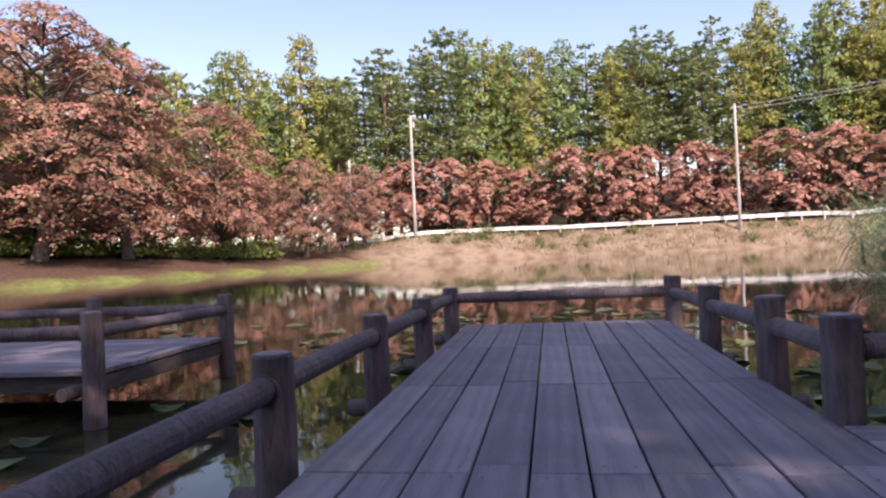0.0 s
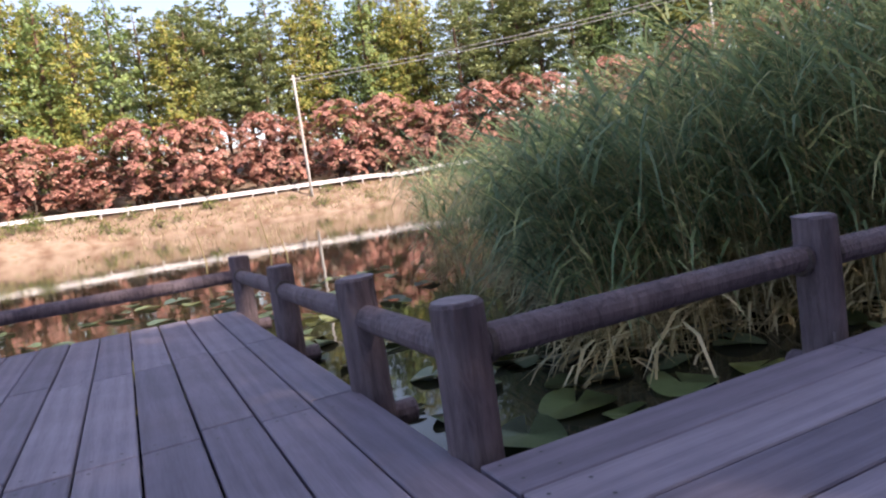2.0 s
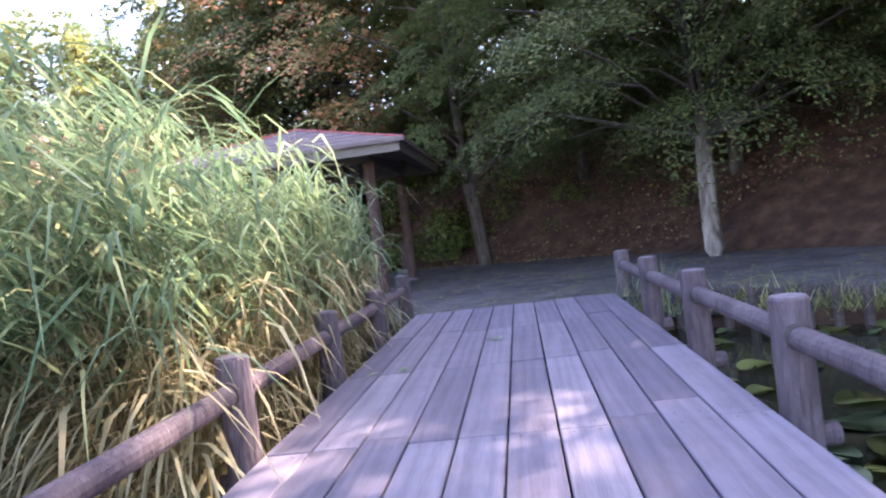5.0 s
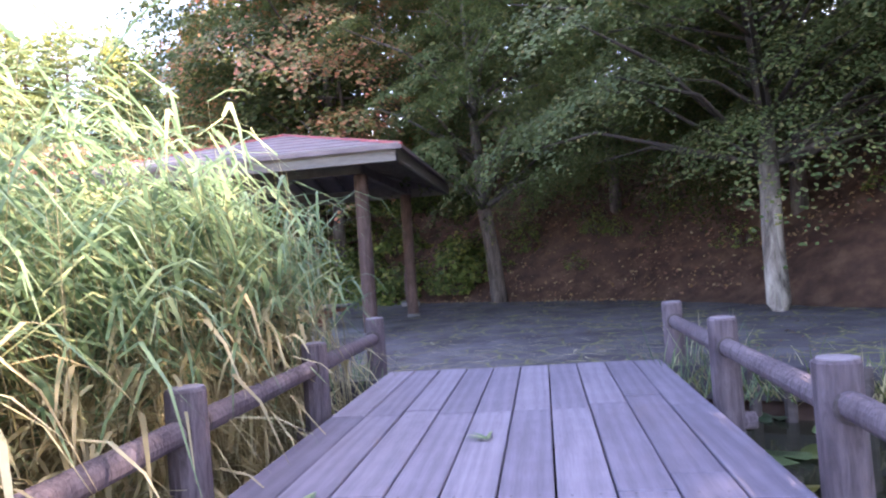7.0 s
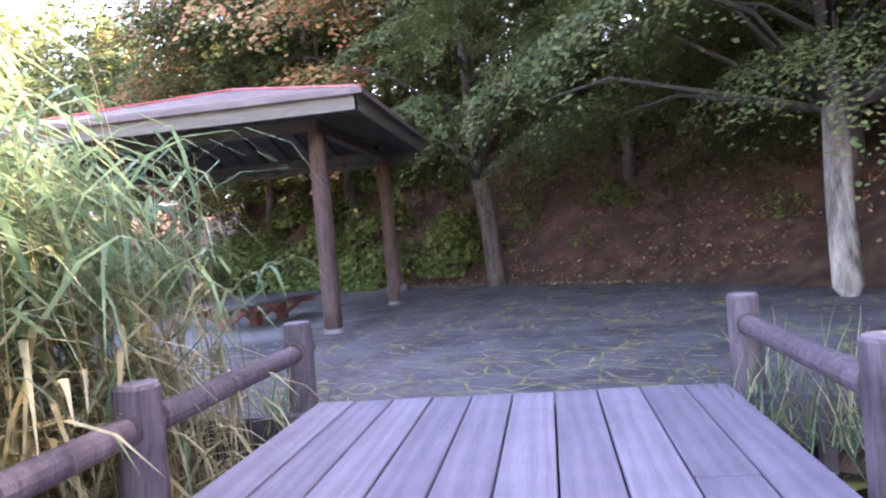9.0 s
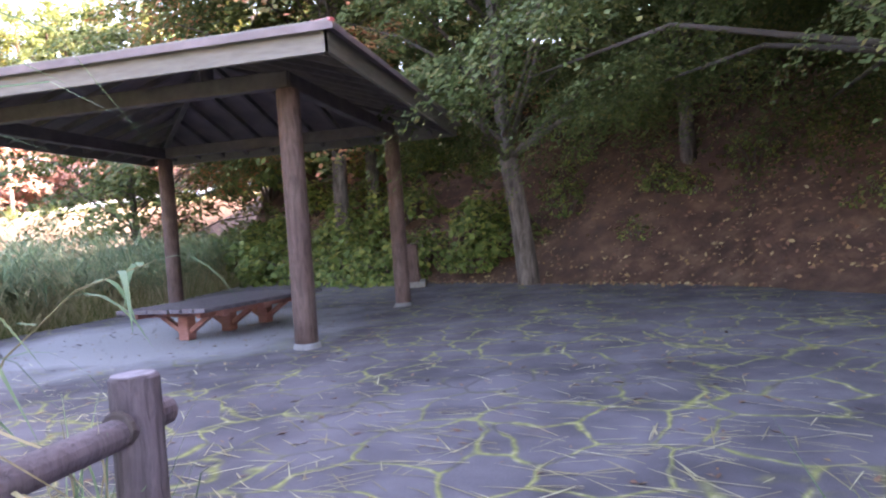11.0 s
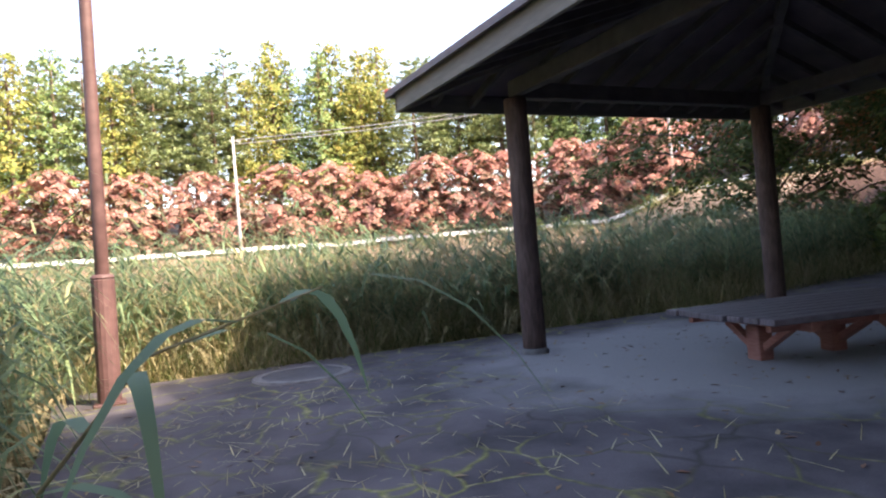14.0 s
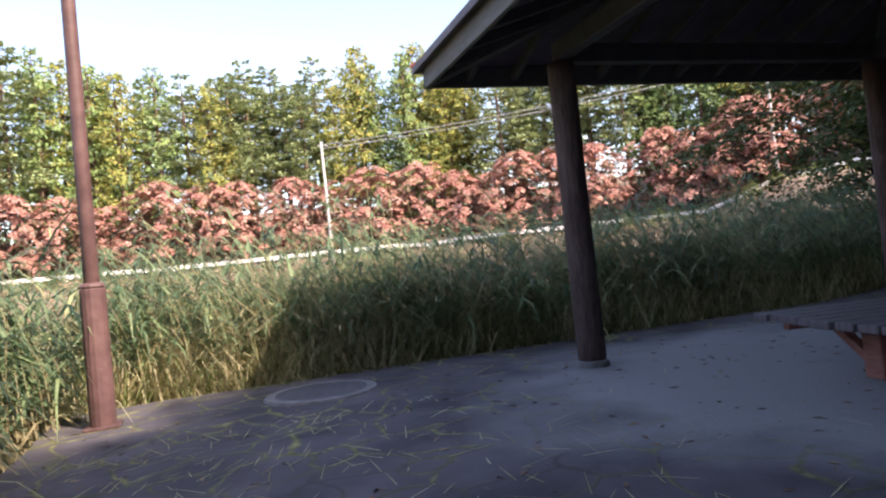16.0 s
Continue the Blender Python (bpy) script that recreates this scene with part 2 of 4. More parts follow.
base = m.mix(pavilion_pale, base, m.ramp(grit, (0.3, (0.22, 0.215, 0.225)), (0.7, (0.32, 0.315, 0.325))))
moss = m.mix(1.0, moss, m.ramp(addn.outputs[0], (0.8, (0, 0, 0)), (1.1, (1, 1, 1))), "MULTIPLY")
mosscol = m.ramp(m.noise(14, 4), (0.35, (0.12, 0.13, 0.045)), (0.55, (0.25, 0.25, 0.085)), (0.7, (0.42, 0.39, 0.24)))
m.colour(m.mix(moss, base, mosscol))
M_ASPHALT = m.bump(m.mix(0.6, grit, crack), 0.35, 0.01).m
# ground: soil and litter near, grass and dry sand far off
m = Mat("ground_soil", 0.95, 0.15)
m.world_co()
soil = m.ramp(m.noise(2.5, 6), (0.3, (0.05, 0.032, 0.026)), (0.5, (0.09, 0.052, 0.04)), (0.7, (0.15, 0.095, 0.068)))
dry = m.ramp(m.noise(0.35, 7), (0.35, (0.15, 0.095, 0.065)), (0.5, (0.23, 0.17, 0.125)), (0.62, (0.29, 0.22, 0.17)), (0.75, (0.14, 0.135, 0.065)))
grass = m.ramp(m.noise(1.2, 5), (0.3, (0.1, 0.12, 0.04)), (0.7, (0.2, 0.215, 0.075)))
att = m.node("ShaderNodeVertexColor")
att.layer_name = "cover"
sep = m.node("ShaderNodeSeparateColor")
m.link(att.outputs["Color"], sep.inputs[0])
c = m.mix(sep.outputs[0], soil, dry)
c = m.mix(sep.outputs[1], c, grass)
M_GROUND = m.colour(c).bump(m.noise(9, 6), 0.6, 0.05).m


# ---- mesh helpers ----
def link_bm(bm, name, mat, smooth=False):
    me = bpy.data.meshes.new(name)
    bm.normal_update()
    bm.to_mesh(me)
    bm.free()
    me.materials.append(mat)
    if smooth:
        me.polygons.foreach_set("use_smooth", [True] * len(me.polygons))
    return me


def part(name, bm, material, parent=None, label="", smooth=False):
    ob = new(name, link_bm(bm, name, material, smooth))
    ob.parent = parent
    if label:
        ob["label"] = label
    return ob


def empty(name, m=None):
    ob = new(name)
    ob.empty_display_size = 0.1
    if m is not None:
        ob.matrix_basis = m
    return ob


def box(sx, sy, sz, at=(0, 0, 0), bevel=0.0, turn=None):
    """A bevelled block, centred on at."""
    bm = bmesh.new()
    bmesh.ops.create_cube(bm, size=1, matrix=Matrix.Diagonal((sx, sy, sz, 1)))
    if bevel:
        bmesh.ops.bevel(bm, geom=bm.edges[:], offset=bevel, segments=1, affect="EDGES")
    if turn is not None:
        bm.transform(turn)
    bmesh.ops.translate(bm, verts=bm.verts, vec=at)
    return bm


def log_bm(a, b, r0, r1, rng, sides=14, rings=7, rough=0.025, bevel=0.012):
    """A slightly uneven round log from a to b with chamfered ends."""
    a, b = Vector(a), Vector(b)
    ax = (b - a).normalized()
    q = ax.to_track_quat("Z", "Y").to_matrix()
    bm = bmesh.new()
    L = (b - a).length
    ph = rng.random() * 9
    stations = [(0, 0.9)] + [(bevel + (L - 2 * bevel) * i / (rings - 1), 1.0) for i in range(rings)] + [(L, 0.9)]
    loops = []
    for s, k in stations:
        r = (r0 + (r1 - r0) * s / L) * k
        loop = []
        for j in range(sides):
            an = 2 * math.pi * j / sides
            rr = r * (1 + rough * math.sin(3 * an + ph + 2.3 * s) + rough * (rng.random() - 0.5))
            loop.append(bm.verts.new(a + q @ Vector((rr * math.cos(an), rr * math.sin(an), s))))
        loops.append(loop)
    for u, v in zip(loops, loops[1:]):
        for j in range(sides):
            bm.faces.new((u[j], u[(j + 1) % sides], v[(j + 1) % sides], v[j]))
    bm.faces.new(loops[0][::-1])
    bm.faces.new(loops[-1])
    return bm


def tube_bm(points, radii, sides=8, bm=None):
    """A tapered tube through points."""
    bm = bm or bmesh.new()
    pts = [Vector(p) for p in points]
    loops = []
    for i, p in enumerate(pts):
        d = (pts[min(i + 1, len(pts) - 1)] - pts[max(i - 1, 0)]).normalized()
        q = d.to_track_quat("Z", "Y").to_matrix()
        loops.append([bm.verts.new(p + q @ Vector((radii[i] * math.cos(2 * math.pi * j / sides), radii[i] * math.sin(2 * math.pi * j / sides), 0))) for j in range(sides)])
    for u, v in zip(loops, loops[1:]):
        for j in range(sides):
            bm.faces.new((u[j], u[(j + 1) % sides], v[(j + 1) % sides], v[j]))
    bm.faces.new(loops[0][::-1])
    bm.faces.new(loops[-1])
    return bm


def raw_mesh(name, verts, faces, mats, index=None):
    """A mesh from arrays of computed corners and quads."""
    me = bpy.data.meshes.new(name)
    verts, faces = np.asarray(verts, dtype=np.float32), np.asarray(faces, dtype=np.int32)
    me.vertices.add(len(verts))
    me.vertices.foreach_set("co", verts.ravel())
    n, k = faces.shape
    me.loops.add(n * k)
    me.loops.foreach_set("vertex_index", faces.ravel())
    me.polygons.add(n)
    me.polygons.foreach_set("loop_start", np.arange(0, n * k, k, dtype=np.int32))
    for mt in mats:
        me.materials.append(mt)
    if index is not None:
        me.polygons.foreach_set("material_index", np.asarray(index, dtype=np.int32))
    me.update(calc_edges=True)
    return me


def leaf_quads(centre, normal, size, rng, aspect=0.6):
    """One kite-shaped leaf a centre, turned about its normal: corners and quads."""
    n = len(centre)
    normal = normal / np.maximum(np.linalg.norm(normal, axis=1, keepdims=True), 1e-6)
    ref = rng.normal(size=(n, 3))
    u = np.cross(normal, ref)
    u /= np.maximum(np.linalg.norm(u, axis=1, keepdims=True), 1e-6)
    v = np.cross(normal, u)
    s = (np.asarray(size) * np.ones(n))[:, None]
    a = centre - u * s * 0.5
    b = centre + v * s * aspect * 0.5 + u * s * 0.08
    c = centre + u * s * 0.5 - normal * s * 0.12
    d = centre - v * s * aspect * 0.5 + u * s * 0.08
    verts = np.stack((a, b, c, d), 1).reshape(-1, 3)
    return verts, np.arange(4 * n).reshape(n, 4)


# ---- the pond and the ground ----
WATER_Z, PAVE_Z = -0.5, -0.06
FAR = 1.35      # the far shore and all on it, scaled from the first eye
POND = [(12.5, 0.6), (11.2, -1.9), (8, -6), (2, -9), (-8, -11), (-25, -6)]
POND += [(FAR * x, FAR * y) for x, y in ((-38, 8), (-42, 26), (-36, 38), (-31, 50), (-26, 66), (-21, 79), (0, 86), (34, 84), (62, 64), (64, 36))]
POND += [(42, 17), (26, 13), (16, 11.8), (12.4, 11.3), (12.2, 8.5), (12.45, 3.4)]



def pond_distance(x, y):
    """Metres from the shore, negative on the water; x and y are arrays."""
    px = np.array(POND)
    best = np.full(x.shape, 1e9)
    inside = np.zeros(x.shape, bool)
    for (ax, ay), (bx, by) in zip(px, np.roll(px, -1, 0)):
        ex, ey = bx - ax, by - ay
        k = np.clip(((x - ax) * ex + (y - ay) * ey) / (ex * ex + ey * ey), 0, 1)
        best = np.minimum(best, np.hypot(x - ax - k * ex, y - ay - k * ey))
        cross = ((ay > y) != (by > y)) & (x < (bx - ax) * (y - ay) / (by - ay + 1e-12) + ax)
        inside ^= cross
    return np.where(inside, -best, best)


def ground_height(x, y):
    x, y = np.asarray(x, float), np.asarray(y, float)
    d = pond_distance(x, y)
    z = np.where(d < 0, np.maximum(-1.4, -0.55 + d * 0.5), -0.55 + np.minimum(d / 0.35, 1) * 0.43)
    far = np.clip((np.hypot(x, y) - 52) / 12, 0, 1)
    bank = np.clip(d, 0, 9.5) * 0.45 + np.clip(d - 19, 0, 110) * 0.22
    left = np.clip(-x - 24, 0, 14) / 14
    bank = bank * (1 - left) + left * (np.clip(d, 0, 24) * 0.16)
    z = z + np.where(d > 0, bank * far, 0)
    s1 = (x - 18.1) * 0.81 - (y + 4.4) * 0.59
    s2 = (x - 20.0) * 0.53 - (y + 0.8) * 0.84
    s = np.maximum(np.clip(s1, 0, 10), np.clip(s2, 0, 10))
    rise = 0.8 * s + 0.25 * np.sin(x * 1.3 + y) * np.clip(s, 0, 1)
    z = np.where((d > 0), z + rise * (1 - far), z)
    z = np.where((d > 0), z + 0.5 * rise * far, z)
    return z


def build_ground():
    xs = np.unique(np.concatenate((np.linspace(-4000, -200, 12), np.arange(-200, -6, 3.0), np.arange(-6, 40, 0.5), np.arange(40, 200, 4.0), np.linspace(200, 4000, 12))))
    ys = np.unique(np.concatenate((np.linspace(-4000, -120, 12), np.arange(-120, -14, 4.0), np.arange(-14, 16, 0.5), np.arange(16, 220, 3.0), np.linspace(220, 4000, 12))))
    gx, gy = np.meshgrid(xs, ys)
    gz = ground_height(gx, gy)
    rr = np.hypot(gx, gy)
    gz = np.where(rr > 215, np.minimum(gz, 16) * np.clip(1 - (rr - 215) / 600, 0, 1), gz)
    ny, nx = gx.shape
    idx = np.arange(nx * ny).reshape(ny, nx)
    quads = np.stack((idx[:-1, :-1], idx[:-1, 1:], idx[1:, 1:], idx[1:, :-1]), -1).reshape(-1, 4)
    me = raw_mesh("ground", np.stack((gx, gy, gz), -1).reshape(-1, 3), quads, [M_GROUND])
    d = pond_distance(gx, gy).ravel()
    far = np.clip((rr.ravel() - 45) / 15, 0, 1)
    dry = far * np.clip((gx.ravel() + 38) / 12, 0, 1) * (gy.ravel() > 58)
    green = far * (gx.ravel() <= -28) * (d < 1.5) + (1 - far) * (gy.ravel() > 9.6) * (gx.ravel() > 12) * (gx.ravel() < 27) * 0.8
    col = me.color_attributes.new("cover", "FLOAT_COLOR", "POINT")
    col.data.foreach_set("color", np.stack((dry, green, 0 * dry, 1 + 0 * dry), -1).astype(np.float32).ravel())
    me.polygons.foreach_set("use_smooth", [True] * len(me.polygons))
    tagged(new("ground", me), "brown soil banks and dry grassy slopes round the pond", "ground", kind="structure")


build_ground()
bm = bmesh.new()
bmesh.ops.create_grid(bm, x_segments=1, y_segments=1, size=1, matrix=pose(8, 48, WATER_Z) @ Matrix.Diagonal((105, 78, 1, 1)))
tagged(part("water", bm, M_WATER), "still dark pond water mirroring the trees", "water", kind="structure")

# paved yard: asphalt slab from the end of the boardwalk to the foot of the bank
bm = bmesh.new()
YARD = [(12.45, 0.55), (11.6, -1.6), (9.6, -4.6), (10.5, -8.5), (14.5, -9.5), (19.3, -4.4), (24.2, 2.4), (31, 11.5), (27, 12.2), (21, 10.35), (16, 10.4), (13.2, 10.45), (12.3, 10.3), (12.4, 8.9), (12.45, 3.7)]
low = [bm.verts.new((x, y, PAVE_Z - 0.3)) for x, y in YARD]
top = [bm.verts.new((x, y, PAVE_Z)) for x, y in YARD]
bm.faces.new(top)
for i in range(len(YARD)):
    j = (i + 1) % len(YARD)
    bm.faces.new((low[i], low[j], top[j], top[i]))
tagged(part("pavement", bm, M_ASPHALT), "cracked dark asphalt yard with moss in the cracks", "pavement", kind="structure")

# ---- boardwalk and railings ----
rng = random.Random(3)
PLANK_W, GAP = 0.264, 0.011
PLAT_W = 0.2475
BAY = 1.842      # from post to post


def plank_bm(length, axis, k):
    """One board, its top at z 0, with softened edges."""
    w = k - GAP
    sx, sy = (length - 0.008, w) if axis == 0 else (w, length - 0.008)
    return box(sx, sy, 0.05, (0, 0, -0.025), 0.006)


def lay_deck(deck, axis, start, stops, cross0, n, mat, width=PLANK_W):
    """Rows of boards between the stops along axis; every fifth row breaks its joints elsewhere."""
    meshes = {}
    r = random.Random(11 + axis)
    for k in range(n):
        shift = 0.0 if r.random() < 0.6 else r.choice((-0.16, 0.12, 0.35))
        ends = [start] + [s + shift for s in stops[:-1]] + [stops[-1]]
        for a, b in zip(ends, ends[1:]):
            key = round(b - a, 2)
            if key not in meshes:
                meshes[key] = link_bm(plank_bm(b - a, axis, width), "plank", mat)
            ob = new("plank", meshes[key])
            mid, c = (a + b) / 2, cross0 + (k + 0.5) * width
            z = r.uniform(-0.004, 0.003)
            ob.matrix_basis = pose(mid, c, z, r.uniform(-0.25, 0.25), 0, 0) if axis == 0 else pose(c, mid, z, 0, r.uniform(-0.25, 0.25), 0)
            ob.parent = deck


def joists(deck, spans):
    for x0, y0, x1, y1 in spans:
        L = math.hypot(x1 - x0, y1 - y0)
        b = box(L, 0.12, 0.16, (0, 0, 0), 0.01)
        ob = part("joist", b, M_BEAM, deck)
        ob.matrix_basis = pose((x0 + x1) / 2, (y0 + y1) / 2, -0.14, 0, 0, math.degrees(math.atan2(y1 - y0, x1 - x0)))


walkway = tagged(empty("boardwalk"), "weathered grey wooden boardwalk laid lengthwise over the pond", "boardwalk", kind="structure")
platform = tagged(empty("viewing_platform"), "weathered grey wooden viewing platform over the pond", "platform", kind="structure")
second = tagged(empty("second_platform"), "weathered wooden platform standing alone on the pond", "platform", kind="structure")
WALK_Y0, WALK_Y1 = 0.82, 0.82 + 10 * PLANK_W
PLAT_X0, PLAT_X1 = -0.95, -0.95 + 10 * PLAT_W
WALK_JOINTS = [3.3, 5.18, 7.05, 8.86, 10.63, 12.56]
PLAT_JOINTS = [0.87, 2.71, 4.57, 6.42, 8.5]
joists(walkway, [(1.6, WALK_Y0 + 0.14, 12.5, WALK_Y0 + 0.14), (1.6, WALK_Y1 - 0.14, 12.5, WALK_Y1 - 0.14)] + [(x, WALK_Y0 + 0.05, x, WALK_Y1 - 0.05) for x in WALK_JOINTS[:-1] + [12.47]])
joists(platform, [(PLAT_X0 + 0.14, -3, PLAT_X0 + 0.14, 8.45), (PLAT_X1 - 0.14, -3, PLAT_X1 - 0.14, 8.45)] + [(PLAT_X0 + 0.05, y, PLAT_X1 - 0.05, y) for y in (-1, 0.87, 2.71, 4.57, 6.42, 8.4)])
joists(second, [(-11.8, 5.62, -4.0, 5.62), (-11.8, 7.8, -4.0, 7.8)] + [(x, 5.5, x, 7.9) for x in (-4.05, -5.79, -7.63, -9.47, -11.3)])


def bearer_logs(deck, ends):
    """Round cross logs under the posts, their ends standing out past the boards."""
    for k, (a, b) in enumerate(ends):
        part("bearer_log", log_bm((*a, -0.17), (*b, -0.17), 0.062, 0.062, random.Random(40 + k), 12, 4, 0.02), M_LOG, deck)


bearer_logs(walkway, [((1.6 + BAY * k, 0.5), (1.6 + BAY * k, 3.77)) for k in range(1, 7)])
bearer_logs(platform, [((-1.33, 8.35 - BAY * k), (1.8 if k < 3 else 1.45, 8.35 - BAY * k)) for k in range(6)])
bearer_logs(second, [((-4.1 - BAY * k, 5.2), (-4.1 - BAY * k, 8.2)) for k in range(5)])

RAIL_H, POST_R, RAIL_R = 0.35, 0.098, 0.062


def railing(name, pts, label, post_top=0.53, low=-1.2, stub=0.0):
    """Round posts at pts joined by one log rail each."""
    root = tagged(empty(name, pose(pts[0][0], pts[0][1], 0)), label, "railing", group="log railings")
    ox, oy = pts[0]
    for i, (x, y) in enumerate(pts):
        x, y = x - ox, y - oy
        top = post_top + rng.uniform(-0.015, 0.015)
        body = log_bm((x, y, low), (x + rng.uniform(-0.012, 0.012), y + rng.uniform(-0.012, 0.012), top), POST_R * 1.05, POST_R * rng.uniform(0.95, 1.0), rng, 18, 14)
        p = part("post", body, M_LOG, root, smooth=False)
        cap = log_bm((x, y, top - 0.004), (x, y, top + 0.006), POST_R * 0.86, POST_R * 0.85, rng, 18, 2, 0.01, 0.002)
        part("cut_top", cap, M_CUT, p, "pale sawn end of the post")
        if i + 1 < len(pts):
            x2, y2 = pts[i + 1][0] - ox, pts[i + 1][1] - oy
            part("rail", log_bm((x, y, RAIL_H + rng.uniform(-0.015, 0.015)), (x2, y2, RAIL_H + rng.uniform(-0.015, 0.015)), RAIL_R * 1.04, RAIL_R * 0.97, rng, 14, 10), M_LOG, root)
            if stub and i + 2 == len(pts):
                d = Vector((x2 - x, y2 - y, 0)).normalized() * stub
                part("rail_end", log_bm((x2, y2, RAIL_H), (x2 + d.x, y2 + d.y, RAIL_H), RAIL_R, RAIL_R * 0.95, rng, 14, 4), M_LOG, root)
            for (ax, ay), (bx, by) in (((x, y), (x2, y2)), ((x2, y2), (x, y))):
                d = Vector((bx - ax, by - ay, 0)).normalized()
                c = Vector((ax, ay, RAIL_H)) + d * (POST_R * 0.9)
                part("collar", log_bm(c, c + d * 0.03, RAIL_R * 1.16, RAIL_R * 1.14, rng, 14, 2, 0.01, 0.004), M_BEAM, root)
    return root


LBL = "low grey-brown railing of bark-textured cast logs"
railing("log_railing", [(1.6 + BAY * k, 3.6) for k in range(7)], LBL + " beside the reeds", stub=0.2)
railing("log_railing", [(1.6 + BAY * k, 0.67) for k in range(7)], LBL + " beside open water", stub=0.2)
railing("log_railing", [(1.6, 4.66), (1.6, 6.5), (1.58, 8.34)], LBL + " on the platform")
tie = tagged(empty("log_railing", pose(1.6, 3.6, 0)), LBL + " closing the platform's corner", "railing", group="log railings")
part("rail", log_bm((0, 0, RAIL_H), (0, 1.06, RAIL_H), RAIL_R, RAIL_R, rng), M_LOG, tie)
tie = tagged(empty("log_railing", pose(-1.12, 8.34, 0)), LBL + " across the platform's end", "railing", group="log railings")
part("rail", log_bm((0, 0, RAIL_H), (2.7, 0.0, RAIL_H), RAIL_R, RAIL_R, rng), M_LOG, tie)
railing("log_railing", [(-1.11, 8.34 - BAY * k) for k in range(5, -1, -1)], LBL + " on the platform", post_top=0.5)
railing("log_railing", [(-11.32, 7.97), (-9.48, 7.97), (-7.63, 7.97), (-5.79, 7.97), (-3.95, 7.97), (-3.95, 5.42), (-5.79, 5.42), (-7.63, 5.42), (-9.48, 5.42), (-11.32, 5.42)], LBL + " round the lone platform")

# ---- pavilion ----
PX0, PX1, PY0, PY1 = 16.81, 20.5, 4.73, 8.7
CX, CY = (PX0 + PX1) / 2, (PY0 + PY1) / 2
HALF = 2.8
RISE = 0.9


def build_pavilion():
    g = PAVE_Z
    root = tagged(empty("pavilion", pose(CX, CY, g)), "open timber pavilion with a hipped brown roof on four log columns", "pavilion")
    r = random.Random(5)
    hx, hy = (PX1 - PX0) / 2, (PY1 - PY0) / 2
    beam_z = 2.66
    for sx in (-1, 1):
        for sy in (-1, 1):
            x, y = sx * hx, sy * hy
            part("column", log_bm((x, y, 0.05), (x, y, beam_z), 0.122, 0.118, r, 20, 16, 0.012), M_COLUMN, root, smooth=True)
            part("footing", log_bm((x, y, -0.02), (x, y, 0.055), 0.15, 0.135, r, 20, 2, 0.01), M_RING, root, "pale concrete footing")
    for sy in (-1, 1):
        part("wall_plate", box(2 * hx + 0.06, 0.11, 0.17, (0, sy * hy, beam_z + 0.085), 0.008), M_TIMBER, root)
    for sx in (-1, 1):
        part("wall_plate", box(0.11, 2 * hy + 0.06, 0.17, (sx * hx, 0, beam_z + 0.1), 0.008), M_TIMBER, root)
    e, zt = HALF, beam_z + 0.1
    slope = RISE / e
    # rafters: hips, then common rafters on each side
    for a in range(4):
        rot = Matrix.Rotation(a * math.pi / 2, 4, "Z")
        L = math.hypot(e * math.sqrt(2), RISE)
        hip = box(L, 0.09, 0.12, (0, 0, 0), 0.006)
        hip.transform(rot @ Matrix.Rotation(math.pi / 4, 4, "Z") @ Matrix.Translation((e * math.sqrt(2) / 2, 0, zt + RISE / 2)) @ Matrix.Rotation(math.atan2(RISE, e * math.sqrt(2)), 4, "Y"))
        part("hip_rafter", hip, M_TIMBER, root)
        for k in range(-5, 6):
            off = k * 0.48
            run = e - abs(off)
            if run < 0.3:
                continue
            LL = math.hypot(run, run * slope)
            rf = box(LL, 0.055, 0.085, (0, 0, 0), 0.004)
            rf.transform(rot @ Matrix.Translation((e - run / 2, off, zt + run * slope / 2 + 0.02)) @ Matrix.Rotation(math.atan(slope), 4, "Y"))
            part("rafter", rf, M_TIMBER, root)
        # fascia and boarding of this side
        f = box(0.04, 2 * e + 0.08, 0.2, (e + 0.02, 0, zt + 0.03), 0.004)
        f.transform(rot)
        part("fascia", f, M_FASCIA, root, "grey-brown fascia board")
        f = box(0.07, 2 * e + 0.2, 0.06, (e + 0.05, 0, zt + 0.165), 0.006)
        f.transform(rot)
        part("eaves_trim", f, M_FASCIA, root)
        for j in range(7):
            u0, u1 = j / 7, (j + 1) / 7
            bm = bmesh.new()
            o = e + 0.12
            zb = zt + 0.1
            def corner(u, s, dz):
                d = o * (1 - u)
                return rot @ Vector((d, s * d, zb + RISE * 1.02 * u + dz))
            lift = 0.035
            vs = [corner(u0, -1, 0.03 + lift), corner(u0, 1, 0.03 + lift), corner(u1, 1, 0.05), corner(u1, -1, 0.05)]
            vb = [corner(u0, -1, 0.0), corner(u0, 1, 0.0), corner(u1, 1, 0.012), corner(u1, -1, 0.012)]
            T = [bm.verts.new(v) for v in vs]
            B = [bm.verts.new(v) for v in vb]
            if j < 6:
                bm.faces.new(T)
                bm.faces.new(B[::-1])
            else:
                bm.faces.new(T[:3])
                bm.faces.new((B[2], B[1], B[0]))
            for i in range(4 if j < 6 else 3):
                if j == 6 and i >= 2:
                    continue
                bm.faces.new((B[i], B[(i + 1) % 4], T[(i + 1) % 4], T[i]))
            part("roof_course", bm, M_ROOF, root, "faded maroon roofing course")
        h = tube_bm([rot @ Vector((o * (1 - u), o * (1 - u), zb + RISE * 1.02 * u + 0.07)) for u in (0, 0.5, 1)], [0.022] * 3, 6)
        part("hip_cap", h, M_RED, root, "red hip ridge cap")
    part("king_post", log_bm((0, 0, zt + RISE - 0.42), (0, 0, zt + RISE), 0.09, 0.09, r, 12, 3), M_TIMBER, root)
    return root


build_pavilion()


